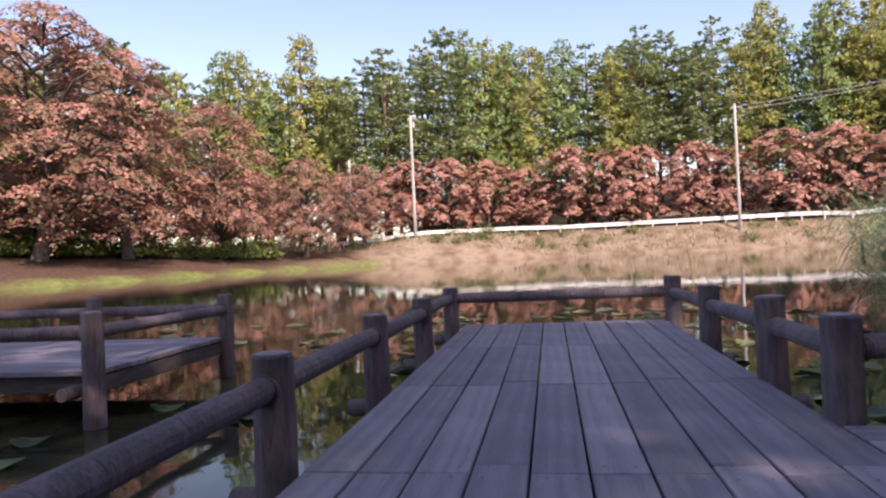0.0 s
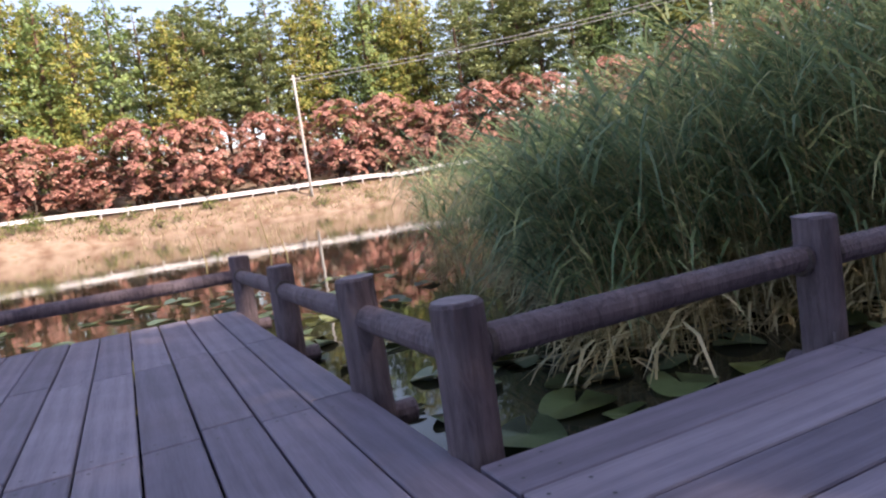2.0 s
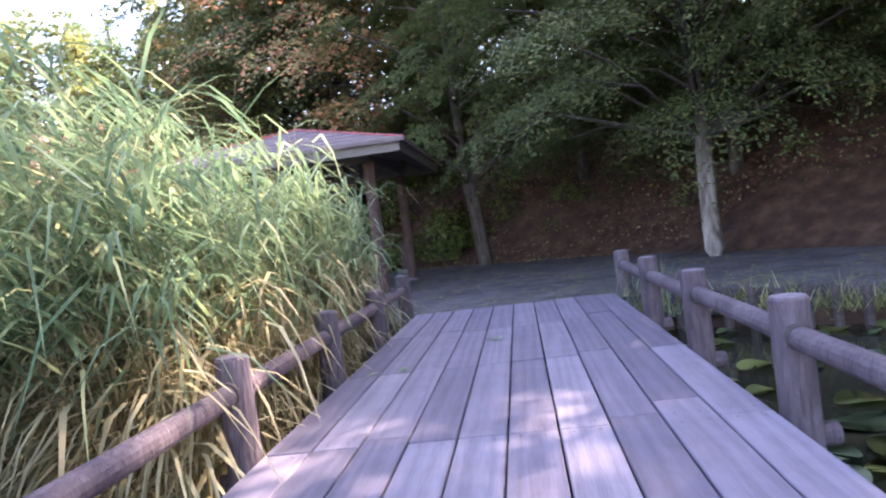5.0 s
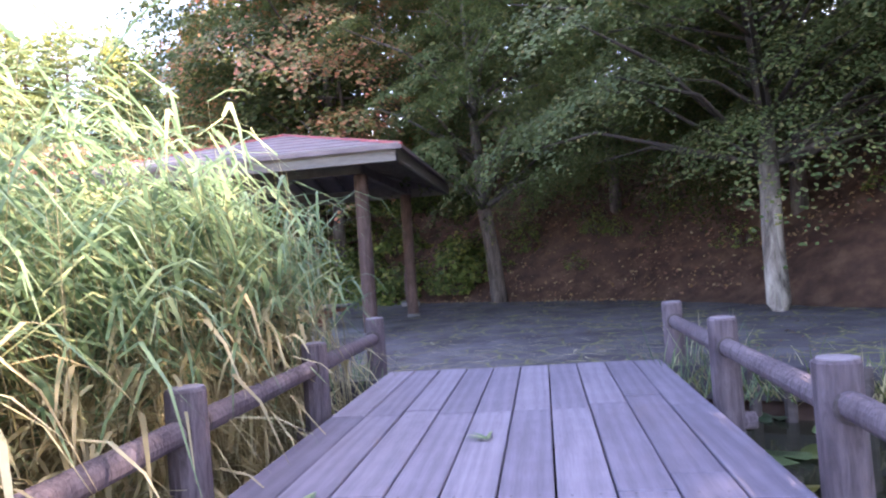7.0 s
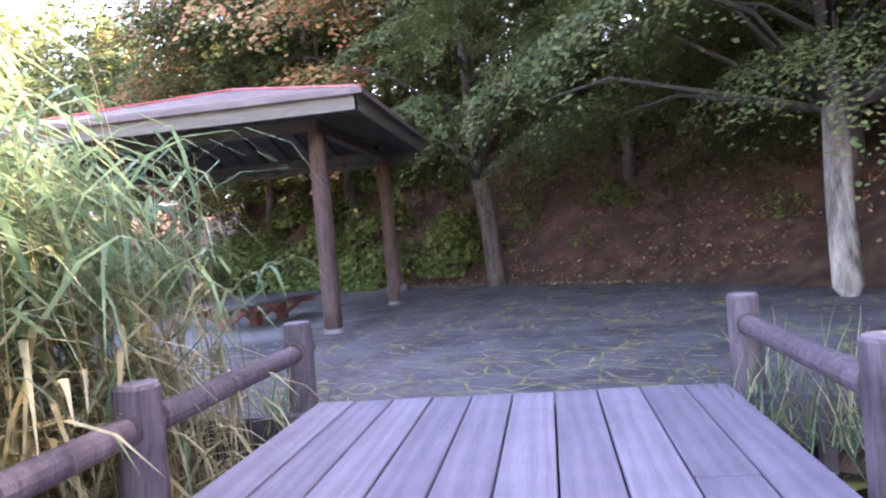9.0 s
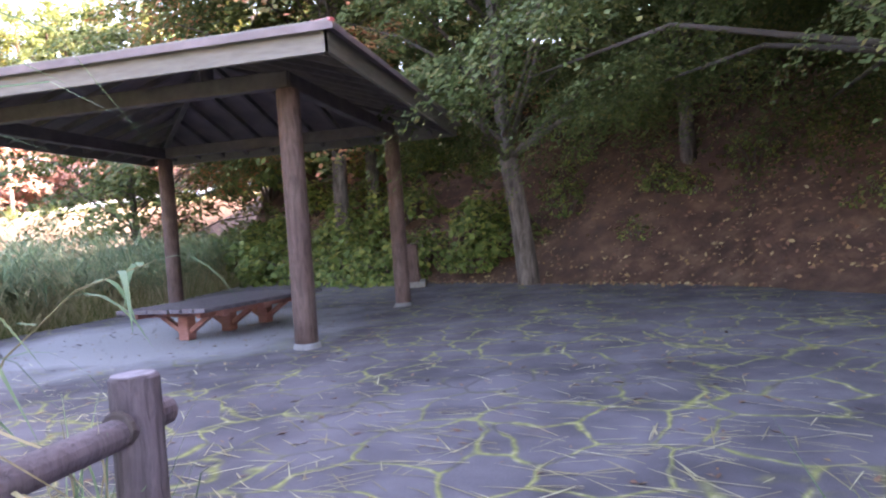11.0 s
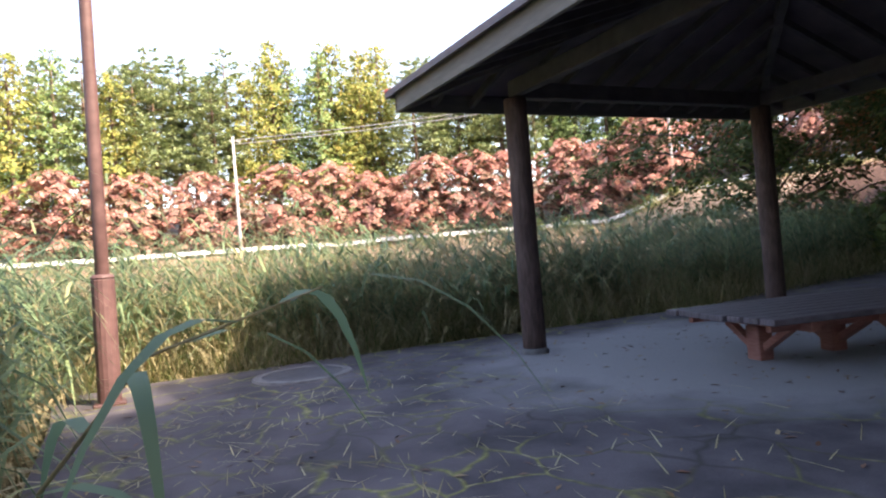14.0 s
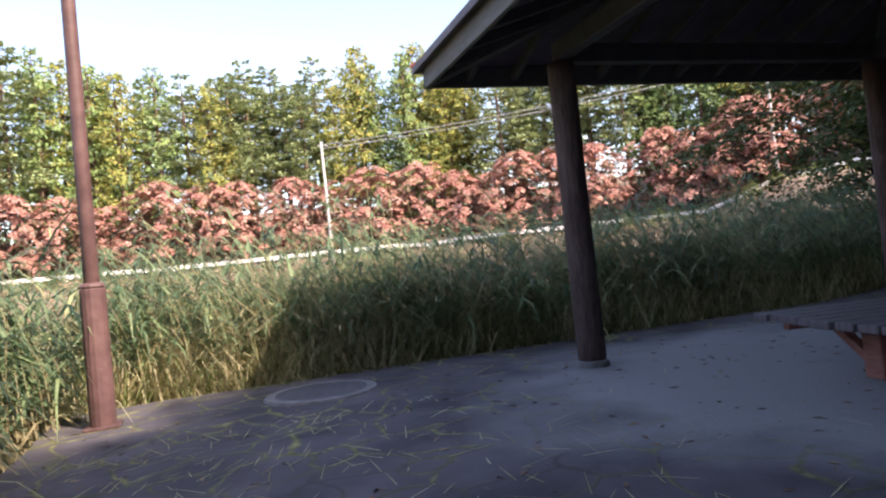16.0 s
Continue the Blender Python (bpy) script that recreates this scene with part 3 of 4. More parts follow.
def build_bench():
    """A broad low sitting table of boards on red-brown trestles."""
    root = tagged(empty("bench_table", pose(18.5, 6.58, PAVE_Z, 0, 0, -12)), "broad low bench table with dark boards on red-brown legs", "bench")
    r = random.Random(8)
    L, W, H = 2.35, 1.4, 0.42
    n = 8
    bw = W / n
    for k in range(n):
        part("board", box(L + r.uniform(-0.03, 0.03), bw - 0.012, 0.05, (r.uniform(-0.02, 0.02), -W / 2 + (k + 0.5) * bw, H - 0.025), 0.006), M_BENCHTOP, root)
    for x in (-0.74, 0.0, 0.74):
        part("bearer", box(0.09, W - 0.12, 0.08, (x, 0, H - 0.092), 0.006), M_BENCH, root)
        part("leg", box(0.14, 0.16, H - 0.13, (x, 0, (H - 0.13) / 2), 0.008), M_BENCH, root)
        for s in (-1, 1):
            b = box(0.07, 0.36, 0.06, (0, 0, 0), 0.004)
            b.transform(Matrix.Translation((x, s * 0.23, H - 0.22)) @ Matrix.Rotation(s * 0.55, 4, "X"))
            part("brace", b, M_BENCH, root)
    for y in (-0.5, 0.5):
        part("side_rail", box(L - 0.35, 0.06, 0.07, (-0.05, y, H - 0.085), 0.005), M_BENCH, root)


build_bench()

# lamp post at the reeds
pole = tagged(empty("lamp_post", pose(12.82, 9.49, PAVE_Z, 0.4, 0.6, 0)), "tall slim rust-brown metal pole with a thicker sleeve", "lamp post")
r_ = random.Random(4)
part("sleeve", log_bm((0, 0, 0), (0, 0, 1.12), 0.1, 0.098, r_, 16, 4, 0.004), M_POLE, pole, smooth=False)
part("collar", log_bm((0, 0, 1.12), (0, 0, 1.16), 0.106, 0.085, r_, 16, 2, 0.004), M_POLE, pole)
part("shaft", log_bm((0, 0, 1.15), (0, 0, 7.2), 0.06, 0.045, r_, 14, 6, 0.003), M_POLE, pole, smooth=True)
part("base_plate", box(0.26, 0.26, 0.025, (0, 0, 0.012), 0.004), M_POLE, pole)

# manhole
mh = tagged(empty("manhole", pose(14.56, 9.5, PAVE_Z)), "round iron manhole cover in a pale concrete ring", "manhole")
bm = bmesh.new()
for rad, z in ((0.40, 0.012), (0.40, 0.022), (0.485, 0.02), (0.5, 0.0)):
    for j in range(40):
        bm.verts.new((rad * math.cos(2 * math.pi * j / 40), rad * math.sin(2 * math.pi * j / 40), z))
bm.verts.ensure_lookup_table()
for i in range(3):
    for j in range(40):
        a, b = i * 40 + j, i * 40 + (j + 1) % 40
        bm.faces.new((bm.verts[b], bm.verts[a], bm.verts[a + 40], bm.verts[b + 40]))
bmesh.ops.recalc_face_normals(bm, faces=bm.faces)
part("ring", bm, M_RING, mh, "pale concrete ring")
part("cover", log_bm((0, 0, 0.0), (0, 0, 0.022), 0.395, 0.395, r_, 40, 2, 0.0, 0.003), M_IRON, mh, "dark iron cover")

# squat stone marker by the path
mk = tagged(empty("stone_marker", pose(24.1, 5.5, PAVE_Z, 0, 0, 12)), "short dark weathered stone post beside the path", "stone post")
part("shaft", box(0.25, 0.25, 0.92, (0, 0, 0.46), 0.03), M_COLUMN, mk)
part("slab", box(0.95, 0.5, 0.12, (0.25, 0, 0.06), 0.02), M_RING, mk)

# ---- trees ----
def maple(seed, height, spread, fork, trunk_r, fans, per, leaf, mat, bark, lean=(0.0, 0.0), low=0.2, fan=1.0):
    """A maple: curved limbs, each crown tier made of drooping leaf fans. Returns (trunk mesh, crown mesh)."""
    rs = np.random.RandomState(seed)
    bm = bmesh.new()
    fz = height * fork
    L = Vector((lean[0], lean[1], 0))
    tube_bm([(0, 0, -0.4), (0, 0, 0.12), L * 0.3 + Vector((0.03, 0, fz * 0.4)), L * 0.7 + Vector((-0.02, 0.03, fz * 0.75)), L + Vector((0, 0, fz)), L + Vector((0.3, 0.2, height * 0.8))], [trunk_r * 1.5, trunk_r * 1.12, trunk_r, trunk_r * 0.92, trunk_r * 0.8, 0.03], 12, bm)
    C, N, S = [], [], []
    for i in range(fans):
        u = (i + rs.uniform(0, 1)) / fans
        a = i * 2.39996 + rs.uniform(-0.5, 0.5)
        prof = math.sqrt(max(0.02, 1 - (max(0.0, u - 0.2) / 0.82) ** 2)) * (0.8 + 0.2 * min(1, u / 0.2))
        q = spread * prof * (1 + 0.2 * math.sin(3 * a + seed)) * (rs.uniform(0.62, 1.0) if rs.uniform() < 0.72 else rs.uniform(0.2, 0.6))
        z = height * (low + (1 - low) * u) - 0.08 * q
        R = fan * spread * rs.uniform(0.2, 0.33) * (1.1 - 0.3 * u)
        rad, tan = np.array((math.cos(a), math.sin(a), 0.0)), np.array((-math.sin(a), math.cos(a), 0.0))
        c = np.array((L.x, L.y, z)) + rad * q
        slope = rs.uniform(0.25, 0.7)
        n = int(per * rs.uniform(0.6, 1.3) * (R / (0.23 * fan * spread)) ** 2)
        th = rs.uniform(0, 6.283, n)
        lobes = 0.72 + 0.28 * np.cos(5 * th + rs.uniform(0, 6)) * rs.uniform(0.5, 1.0)
        d = R * np.sqrt(rs.uniform(0, 1, n)) * lobes
        pu, pw = d * np.cos(th) * 1.15, d * np.sin(th) * 0.95
        pz = -slope * pu - 0.45 * d * d / R + rs.normal(0, 0.045 * R, n) - np.where(rs.uniform(0, 1, n) < 0.15, rs.uniform(0, 0.3, n) * R, 0)
        C.append(c + rad * pu[:, None] + tan * pw[:, None] + np.array((0, 0, 1.0)) * pz[:, None])
        N.append(np.array((0, 0, 1.0)) + rad * slope + rad * (0.6 * pu / R)[:, None] + tan * (0.6 * pw / R)[:, None] + rs.normal(0, 0.27, (n, 3)))
        S.append(leaf * rs.uniform(0.6, 1.3, n))
        if i % 2 == 0:
            st = Vector((L.x, L.y, max(fz * 0.75, z - 0.55 * q * rs.uniform(0.6, 1.2))))
            en = Vector(c)
            mid = st.lerp(en, 0.55) + Vector((rs.uniform(-0.2, 0.2), rs.uniform(-0.2, 0.2), 0.1 * q))
            tube_bm([st, mid, en], [trunk_r * 0.34 * (1.1 - u), trunk_r * 0.2, 0.012], 6, bm)
    v, f = leaf_quads(np.concatenate(C), np.concatenate(N), np.concatenate(S), rs, 0.75)
    mats = mat if isinstance(mat, list) else [mat]
    idx = None
    if len(mats) > 1:
        idx = ((np.sin(v[::4, 0] * 0.9 + seed) + np.sin(v[::4, 2] * 1.3) + rs.normal(0, 0.5, len(f))) > 0.75).astype(int)
    return link_bm(bm, "trunk", bark, True), raw_mesh("crown", v, f, mats, idx)


def plant(name, meshes, m, label, category="tree", group="", scale=1.0, parts=("trunk", "crown")):
    root = tagged(empty(name, m @ Matrix.Diagonal((scale, scale, scale, 1))), label, category, group=group)
    for nm, me in zip(parts, meshes):
        o = new(nm, me)
        o.parent = root
    return root


def conifer(seed, height, spread, mat, bark, kind):
    """A tall conifer: bole, whorled boughs, needle tufts on every bough. Returns (trunk mesh, crown mesh)."""
    rs = np.random.RandomState(seed)
    bm = bmesh.new()
    r0 = height * 0.014
    tube_bm([(0, 0, -1.5), (0, 0, height * 0.3), (0.2, 0, height * 0.7), (0.1, 0.1, height * 0.99)], [r0 * 1.2, r0, r0 * 0.6, 0.03], 7, bm)
    low = {"pine": 0.34, "larch": 0.22, "cedar": 0.12}[kind]
    C, N, S = [], [], []
    levels = int(height * (0.6 if kind == "pine" else 1.1))
    for i in range(levels):
        u = (i + rs.uniform(0, 0.7)) / levels
        z = height * (low + (1 - low) * u)
        if kind == "pine":
            R = spread * (1.05 - 0.75 * u ** 1.8) * rs.uniform(0.65, 1.2)
        else:
            R = spread * (1.05 * (1 - u) ** 0.42 + 0.05) * rs.uniform(0.75, 1.2)
        nb = rs.randint(4, 7)
        a0 = rs.uniform(0, 6.28)
        for k in range(nb):
            a = a0 + 6.283 * k / nb + rs.uniform(-0.35, 0.35)
            Rb = R * rs.uniform(0.65, 1.2)
            tilt = {"pine": 0.16, "larch": 0.06, "cedar": -0.12}[kind]
            if k % 2 == 0:
                tube_bm([(0, 0, z - 0.15), (math.cos(a) * Rb * 0.9, math.sin(a) * Rb * 0.9, z + tilt * Rb * 0.9)], [0.07, 0.02], 4, bm)
            n = int((13 if kind == "pine" else 8) * max(1.0, Rb))
            q = Rb * np.sqrt(rs.uniform(0.08, 1, n))
            wid = 0.26 * Rb
            side = rs.normal(0, wid * 0.5, n)
            p = np.stack((np.cos(a) * q - np.sin(a) * side, np.sin(a) * q + np.cos(a) * side, z + tilt * q + rs.normal(0, 0.13 if kind == "pine" else 0.3, n)), 1)
            C.append(p)
            nn = rs.normal(0, 0.45, (n, 3)) + ((0, 0, 1.1) if kind == "pine" else (math.cos(a) * 0.6, math.sin(a) * 0.6, 0.5))
            N.append(nn)
            S.append(rs.uniform(0.4, 0.85, n) * (1.05 if kind == "pine" else 0.95))
    v, f = leaf_quads(np.concatenate(C), np.concatenate(N), np.concatenate(S), rs, 0.5)
    return link_bm(bm, "trunk", bark, True), raw_mesh("crown", v, f, [mat])


def gz(x, y):
    return float(ground_height(np.array([x]), np.array([y]))[0])


# forest across the pond
rnd = random.Random(21)
PINES = [conifer(40 + i, 29, 6.2, M_NEEDLE_PINE, M_BARK_PINE, "pine") for i in range(4)]
LARCHES = [conifer(60 + i, 30, 5.2, M_NEEDLE_LARCH, M_BARK_PINE, "larch") for i in range(4)]
CEDARS = [conifer(80 + i, 29, 5.0, M_NEEDLE_CEDAR, M_BARK_PINE, "cedar") for i in range(3)]
FAR_CURVE = [(FAR * x, FAR * y) for x, y in ((-112, 62), (-75, 84), (-45, 98), (-10, 108), (35, 106), (70, 90), (96, 66), (108, 40))]


def along(curve, k):
    seg = [math.dist(a, b) for a, b in zip(curve, curve[1:])]
    s = k * sum(seg)
    for (a, b), L in zip(zip(curve, curve[1:]), seg):
        if s <= L:
            d = Vector((b[0] - a[0], b[1] - a[1])) / L
            return Vector(a) + d * s, Vector((-d.y, d.x))
        s -= L
    return Vector(curve[-1]), Vector((0, 1))


for row, (n, off) in enumerate(((70, 0.0), (46, 7.0), (20, 15.0))):
    for i in range(n):
        p, nrm = along(FAR_CURVE, min(1, (i + rnd.uniform(0.1, 0.9)) / n))
        p = p + nrm * FAR * (off + rnd.uniform(-2.5, 2.5))
        wave = math.sin(i * 0.55 + row) + rnd.uniform(-0.8, 0.8)
        if wave > 0.15:
            meshes, lb = rnd.choice(PINES), "tall green pine with layered boughs on the far bank"
        elif wave > -0.75:
            meshes, lb = rnd.choice(LARCHES), "tall larch turning yellow-green on the far bank"
        else:
            meshes, lb = rnd.choice(CEDARS), "dense dark-green cedar on the far bank"
        right = max(0.0, min(1.0, (p.x + 30) / 60))
        sc = rnd.uniform(0.86, 1.08) * (1.05 - 0.05 * right) * FAR * 0.97
        plant("conifer", meshes, pose(p.x, p.y, gz(p.x, p.y) - 0.2, 0, 0, rnd.uniform(0, 360)), lb, "tree", "far forest", sc)

# red cherry trees along the road
REDS = [maple(100 + i, 9.5, 5.4, 0.2, 0.26, 100, 48, 0.4, [M_LEAF_RED, M_LEAF_RUSSET], M_BARK, (rnd.uniform(-0.4, 0.4), 0.3), 0.22, 0.72) for i in range(4)]
ROAD = [(FAR * x, FAR * y) for x, y in ((-62, 80), (-40, 90), (-8, 94), (34, 92), (62, 79), (84, 58), (92, 36))]
for i in range(34):
    p, nrm = along(ROAD, (i + rnd.uniform(0.25, 0.75)) / 34)
    p = p + nrm * FAR * (3.5 + rnd.uniform(-1.0, 2.5))
    plant("cherry_tree", rnd.choice(REDS), pose(p.x, p.y, gz(p.x, p.y) - 0.1, 0, 0, rnd.uniform(0, 360)), "spreading cherry tree in red autumn leaf beside the road", "tree", "cherry trees by the road", rnd.uniform(0.9, 1.2) * FAR * (1.0 + 0.12 * (p.x > 0)))

# great cherry trees on the near left shore
BIG = [maple(140 + i, 22, 11.0, 0.16, 0.62, 135, 130, 0.36, [M_LEAF_RUSSET, M_LEAF_RED], M_BARK, (rnd.uniform(-1, 1), rnd.uniform(-1, 1)), 0.17, 0.75) for i in range(3)]
for i, (x, y, s, rz) in enumerate(((-50, 42, 1.0, 20), (-42, 50.5, 0.98, 100), (-38.5, 57.5, 0.9, 200), (-33.5, 66, 0.74, 310), (-28.5, 77, 0.54, 40), (-47, 56, 0.98, 170), (-24, 87, 0.5, 250))):
    x, y, s = FAR * x, FAR * y, FAR * s
    plant("cherry_tree", BIG[i % 3], pose(x, y, gz(x, y) - 0.1, 0, 0, rz), "large spreading cherry tree with russet and red leaves", "tree", "cherry trees on the shore", s)

# maples over the yard and the wooded bank
MAPLES = [maple(170 + i, 11.0, 5.2, 0.27, 0.17, 95, 210, 0.18, M_LEAF_MAPLE, M_BARK, ((0.5, -0.3), (-0.4, 0.4), (0.2, 0.5))[i], 0.22) for i in range(3)]
TURNED = maple(190, 11, 5.4, 0.26, 0.17, 100, 600, 0.1, [M_LEAF_TURN, M_LEAF_MAPLE], M_BARK, (-0.3, 0.2), 0.22)
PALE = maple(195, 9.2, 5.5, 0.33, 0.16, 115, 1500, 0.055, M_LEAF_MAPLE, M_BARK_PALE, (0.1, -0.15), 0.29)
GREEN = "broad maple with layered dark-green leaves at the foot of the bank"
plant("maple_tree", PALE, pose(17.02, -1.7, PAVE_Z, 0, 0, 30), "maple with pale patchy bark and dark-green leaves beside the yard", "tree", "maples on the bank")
FINE = maple(197, 11, 5.2, 0.27, 0.16, 100, 800, 0.08, M_LEAF_MAPLE, M_BARK, (0.3, 0.2), 0.22)
plant("maple_tree", FINE, pose(22.3, -6.2, gz(22.3, -6.2) - 0.1, 0, 0, 250), GREEN, "tree", "maples on the bank", 1.12)
for x, y, s, rz in ((20.6, -3.4, 0.95, 140), (24.6, -0.2, 0.9, 330), (15.2, -6.4, 0.85, 75)):
    plant("maple_tree", FINE, pose(x, y, gz(x, y) - 0.1, 0, 0, rz), GREEN, "tree", "maples on the bank", s)
plant("maple_tree", FINE, pose(26, -1.5, gz(26, -1.5) - 0.1, 0, 0, 10), GREEN, "tree", "maples on the bank", 1.1)
SLIM = maple(198, 10.5, 3.6, 0.3, 0.19, 85, 800, 0.075, M_LEAF_MAPLE, M_BARK, (-0.25, 0.25), 0.29)
plant("maple_tree", SLIM, pose(23.3, 3.02, PAVE_Z, 0, 0, 0), GREEN, "tree", "maples on the bank")
plant("maple_tree", TURNED, pose(29.5, 9.0, gz(29.5, 9.0), 0, 0, 60), "maple with leaves turning orange and red behind the pavilion", "tree", "maples on the bank", 1.3)
# the southernmost are added out of view, scaled to shade platform and boardwalk
for k, (x, y, s, rz) in enumerate(((30, 4.5, 1.15, 200), (17.5, -9, 0.85, 120), (27.5, -8, 1.2, 300), (33.5, 12.5, 1.2, 30), (11.5, -13, 1.58, 220), (22.5, -12.5, 0.9, 15), (5.5, -14, 2.0, 90), (34, 0, 1.2, 70), (0, -15.5, 1.7, 160), (15, -19.5, 1.1, 250), (33.5, 18.5, 1.0, 40), (40, 16, 1.3, 10), (30.5, -13, 1.3, 66), (36, -6, 1.3, 166), (40, 6, 1.3, 210), (25.5, -4.5, 1.1, 190), (31, 8.5, 1.15, 240))):
    plant("maple_tree", FINE if 15 < x < 28 and y > -10 else MAPLES[k % 3], pose(x, y, gz(x, y) - 0.1, 0, 0, rz), GREEN, "tree", "maples on the bank", s)

# ---- reeds ----
def blades(rs, base, heading, length, width, rise, curl, segs=3):
    """Curved ribbons: from base, out along heading, rising then drooping."""
    n = len(base)
    t = np.linspace(0, 1, segs + 1)
    hx, hy = np.cos(heading), np.sin(heading)
    side = np.stack((-hy, hx, 0 * hx), 1)
    rows = []
    for k, u in enumerate(t):
        out = length * u * (1 - 0.12 * u)
        z = rise * length * u - curl * length * u * u
        p = base + np.stack((hx * out, hy * out, z), 1)
        w = (width * (1 - u) ** 0.7 * (0.55 + 0.45 * min(1, u * 6 + 0.2)))[:, None]
        w = np.maximum(w, 0.001)
        rows.append(p - side * w / 2)
        rows.append(p + side * w / 2)
    v = np.stack(rows, 1).reshape(-1, 3)
    k = 2 * (segs + 1)
    o = (np.arange(n) * k)[:, None]
    f = np.concatenate([np.concatenate((o + 2 * j, o + 2 * j + 1, o + 2 * j + 3, o + 2 * j + 2), 1) for j in range(segs)])
    return v, f


def reed_bed(name, rs, xy, height, label, wind=(-0.35, 0.2), leaves=13, foot=None, dry_share=0.36, leaf_len=0.7):
    """A stand of reeds: stems with long bent leaves, dry ones below."""
    n = len(xy)
    zf = WATER_Z - 0.1 if foot is None else foot
    base = np.concatenate((xy, np.full((n, 1), 0.0) + np.reshape(zf, (-1, 1))), 1)
    lean = rs.normal(0, 0.10, (n, 2)) + np.array(wind) * 0.45
    V, F, I, o = [], [], [], 0

    def add(v, f, mi):
        nonlocal o
        V.append(v)
        F.append(f + o)
        I.append(np.full(len(f), mi))
        o += len(v)

    def at(u):
        return base + np.concatenate((lean * (height * u * u)[:, None], (height * u)[:, None]), 1)

    st = []
    for k, u in enumerate((0.0, 0.5, 1.0)):
        p = at(np.full(n, u))
        r = 0.006 * (1 - 0.75 * u)
        for j in range(3):
            st.append(p + np.array((r * math.cos(2.1 * j), r * math.sin(2.1 * j), 0)))
    v = np.stack(st, 1).reshape(-1, 3)
    oo = (np.arange(n) * 9)[:, None]
    f = np.concatenate([np.concatenate((oo + 3 * a + j, oo + 3 * a + (j + 1) % 3, oo + 3 * a + 3 + (j + 1) % 3, oo + 3 * a + 3 + j), 1) for a in (0, 1) for j in range(3)])
    add(v, f, 1)
    wa = math.atan2(wind[1], wind[0])
    for k in range(leaves):
        u = np.clip((k + 0.8) / leaves + rs.uniform(-0.04, 0.04, n), 0.05, 1.0)
        keep = rs.uniform(0, 1, n) < 0.92
        p = at(u)[keep]
        m_ = len(p)
        head = np.where(rs.uniform(0, 1, m_) < 0.66, wa + rs.normal(0, 0.6, m_), rs.uniform(0, 6.283, m_))
        dead = u.mean() < dry_share + 0.0
        ln = leaf_len * rs.uniform(0.6, 1.45, m_) * (0.8 if dead else 1.0)
        v, f = blades(rs, p, head, ln, rs.uniform(0.022, 0.044, m_), rs.uniform(0.5, 1.2, m_) * (0.4 if dead else 1.0), rs.uniform(0.5, 1.3, m_))
        add(v, f, 1 if dead else 0)
    me = raw_mesh(name, np.concatenate(V), np.concatenate(F), [M_REED, M_REED_DRY], np.concatenate(I))
    return tagged(new(name, me), label, "reeds", kind="stuff")


def scatter(rs, n, x0, x1, y0, y1, keep):
    out = np.zeros((0, 2))
    while len(out) < n:
        p = np.stack((rs.uniform(x0, x1, n), rs.uniform(y0, y1, n)), 1)
        out = np.concatenate((out, p[keep(p[:, 0], p[:, 1])]))
    return out[:n]


rs = np.random.RandomState(7)
main = scatter(rs, 2900, 2.2, 12.4, 3.75, 10.5, lambda x, y: (y > 5.35 - 0.19 * (x - 2) + 0.15 * np.sin(3 * x)) & (x > 1.3 + 0.42 * y + 0.3 * np.sin(2 * y)) & ((x < 11.9) | (y > 5.5)))
reed_bed("reed_bed", rs, main, rs.uniform(2.3, 3.3, len(main)) * (0.9 + 0.1 * np.sin(main[:, 0] * 0.9 + main[:, 1])) * (1 - 0.3 * np.clip((main[:, 0] - 8.5) / 3.5, 0, 1)) * (0.45 + 0.65 * np.clip((main[:, 0] - 2.4) / 5.0, 0, 1)) * (1 - 0.07 * np.clip(main[:, 1] - 6, 0, 5)), "tall green reeds with dry stems at their feet beside the boardwalk")
edge = scatter(rs, 560, 6.6, 12.3, 3.7, 4.6, lambda x, y: y < 4.6)
reed_bed("reed_bed", rs, edge, rs.uniform(1.4, 2.3, len(edge)), "paler dry-tipped reeds crowding the railing", dry_share=0.72, leaf_len=0.7)
outer = scatter(rs, 260, 3.5, 9.5, 10, 16, lambda x, y: (x > 0.3 + 0.42 * y) & (x < 11))
reed_bed("reed_bed", rs, outer, rs.uniform(1.4, 2.3, len(outer)), "loose reeds thinning out towards open water")

# grass and reeds on the bank behind the pavilion
fr = scatter(rs, 3600, 12.2, 34, 10.0, 13.5, lambda x, y: (y > 10.65 + 0.2 * np.sin(x)) & (y > 10.4 + 0.25 * np.clip(x - 21, 0, 20)))
reed_bed("bank_reeds", rs, fr, rs.uniform(0.85, 1.6, len(fr)) * (1 + 0.12 * np.clip(fr[:, 1] - 11, 0, 2)), "waist-high reeds and grass on the bank behind the pavilion", leaves=10, foot=-0.3, dry_share=0.5, leaf_len=0.5)
side = scatter(rs, 420, 11.2, 12.75, 5.3, 10.2, lambda x, y: x < 12.3 + 0.12 * np.sin(4 * y) + 0.3 * (y > 9.6))
reed_bed("bank_reeds", rs, side, rs.uniform(1.0, 1.9, len(side)), "reeds leaning over the edge of the yard", leaves=11, foot=-0.3, dry_share=0.3)


tall = scatter(rs, 150, 12.6, 31, 10.9, 12.6, lambda x, y: (y > 10.8 + 0.25 * np.clip(x - 21, 0, 20)) & (np.sin(2.1 * x) + np.sin(0.9 * x + 2) > -0.5))
reed_bed("bank_reeds", rs, tall, rs.uniform(1.9, 2.6, len(tall)), "thin tall reeds standing above the bank grass", leaves=7, foot=-0.3, dry_share=0.2, leaf_len=0.42)


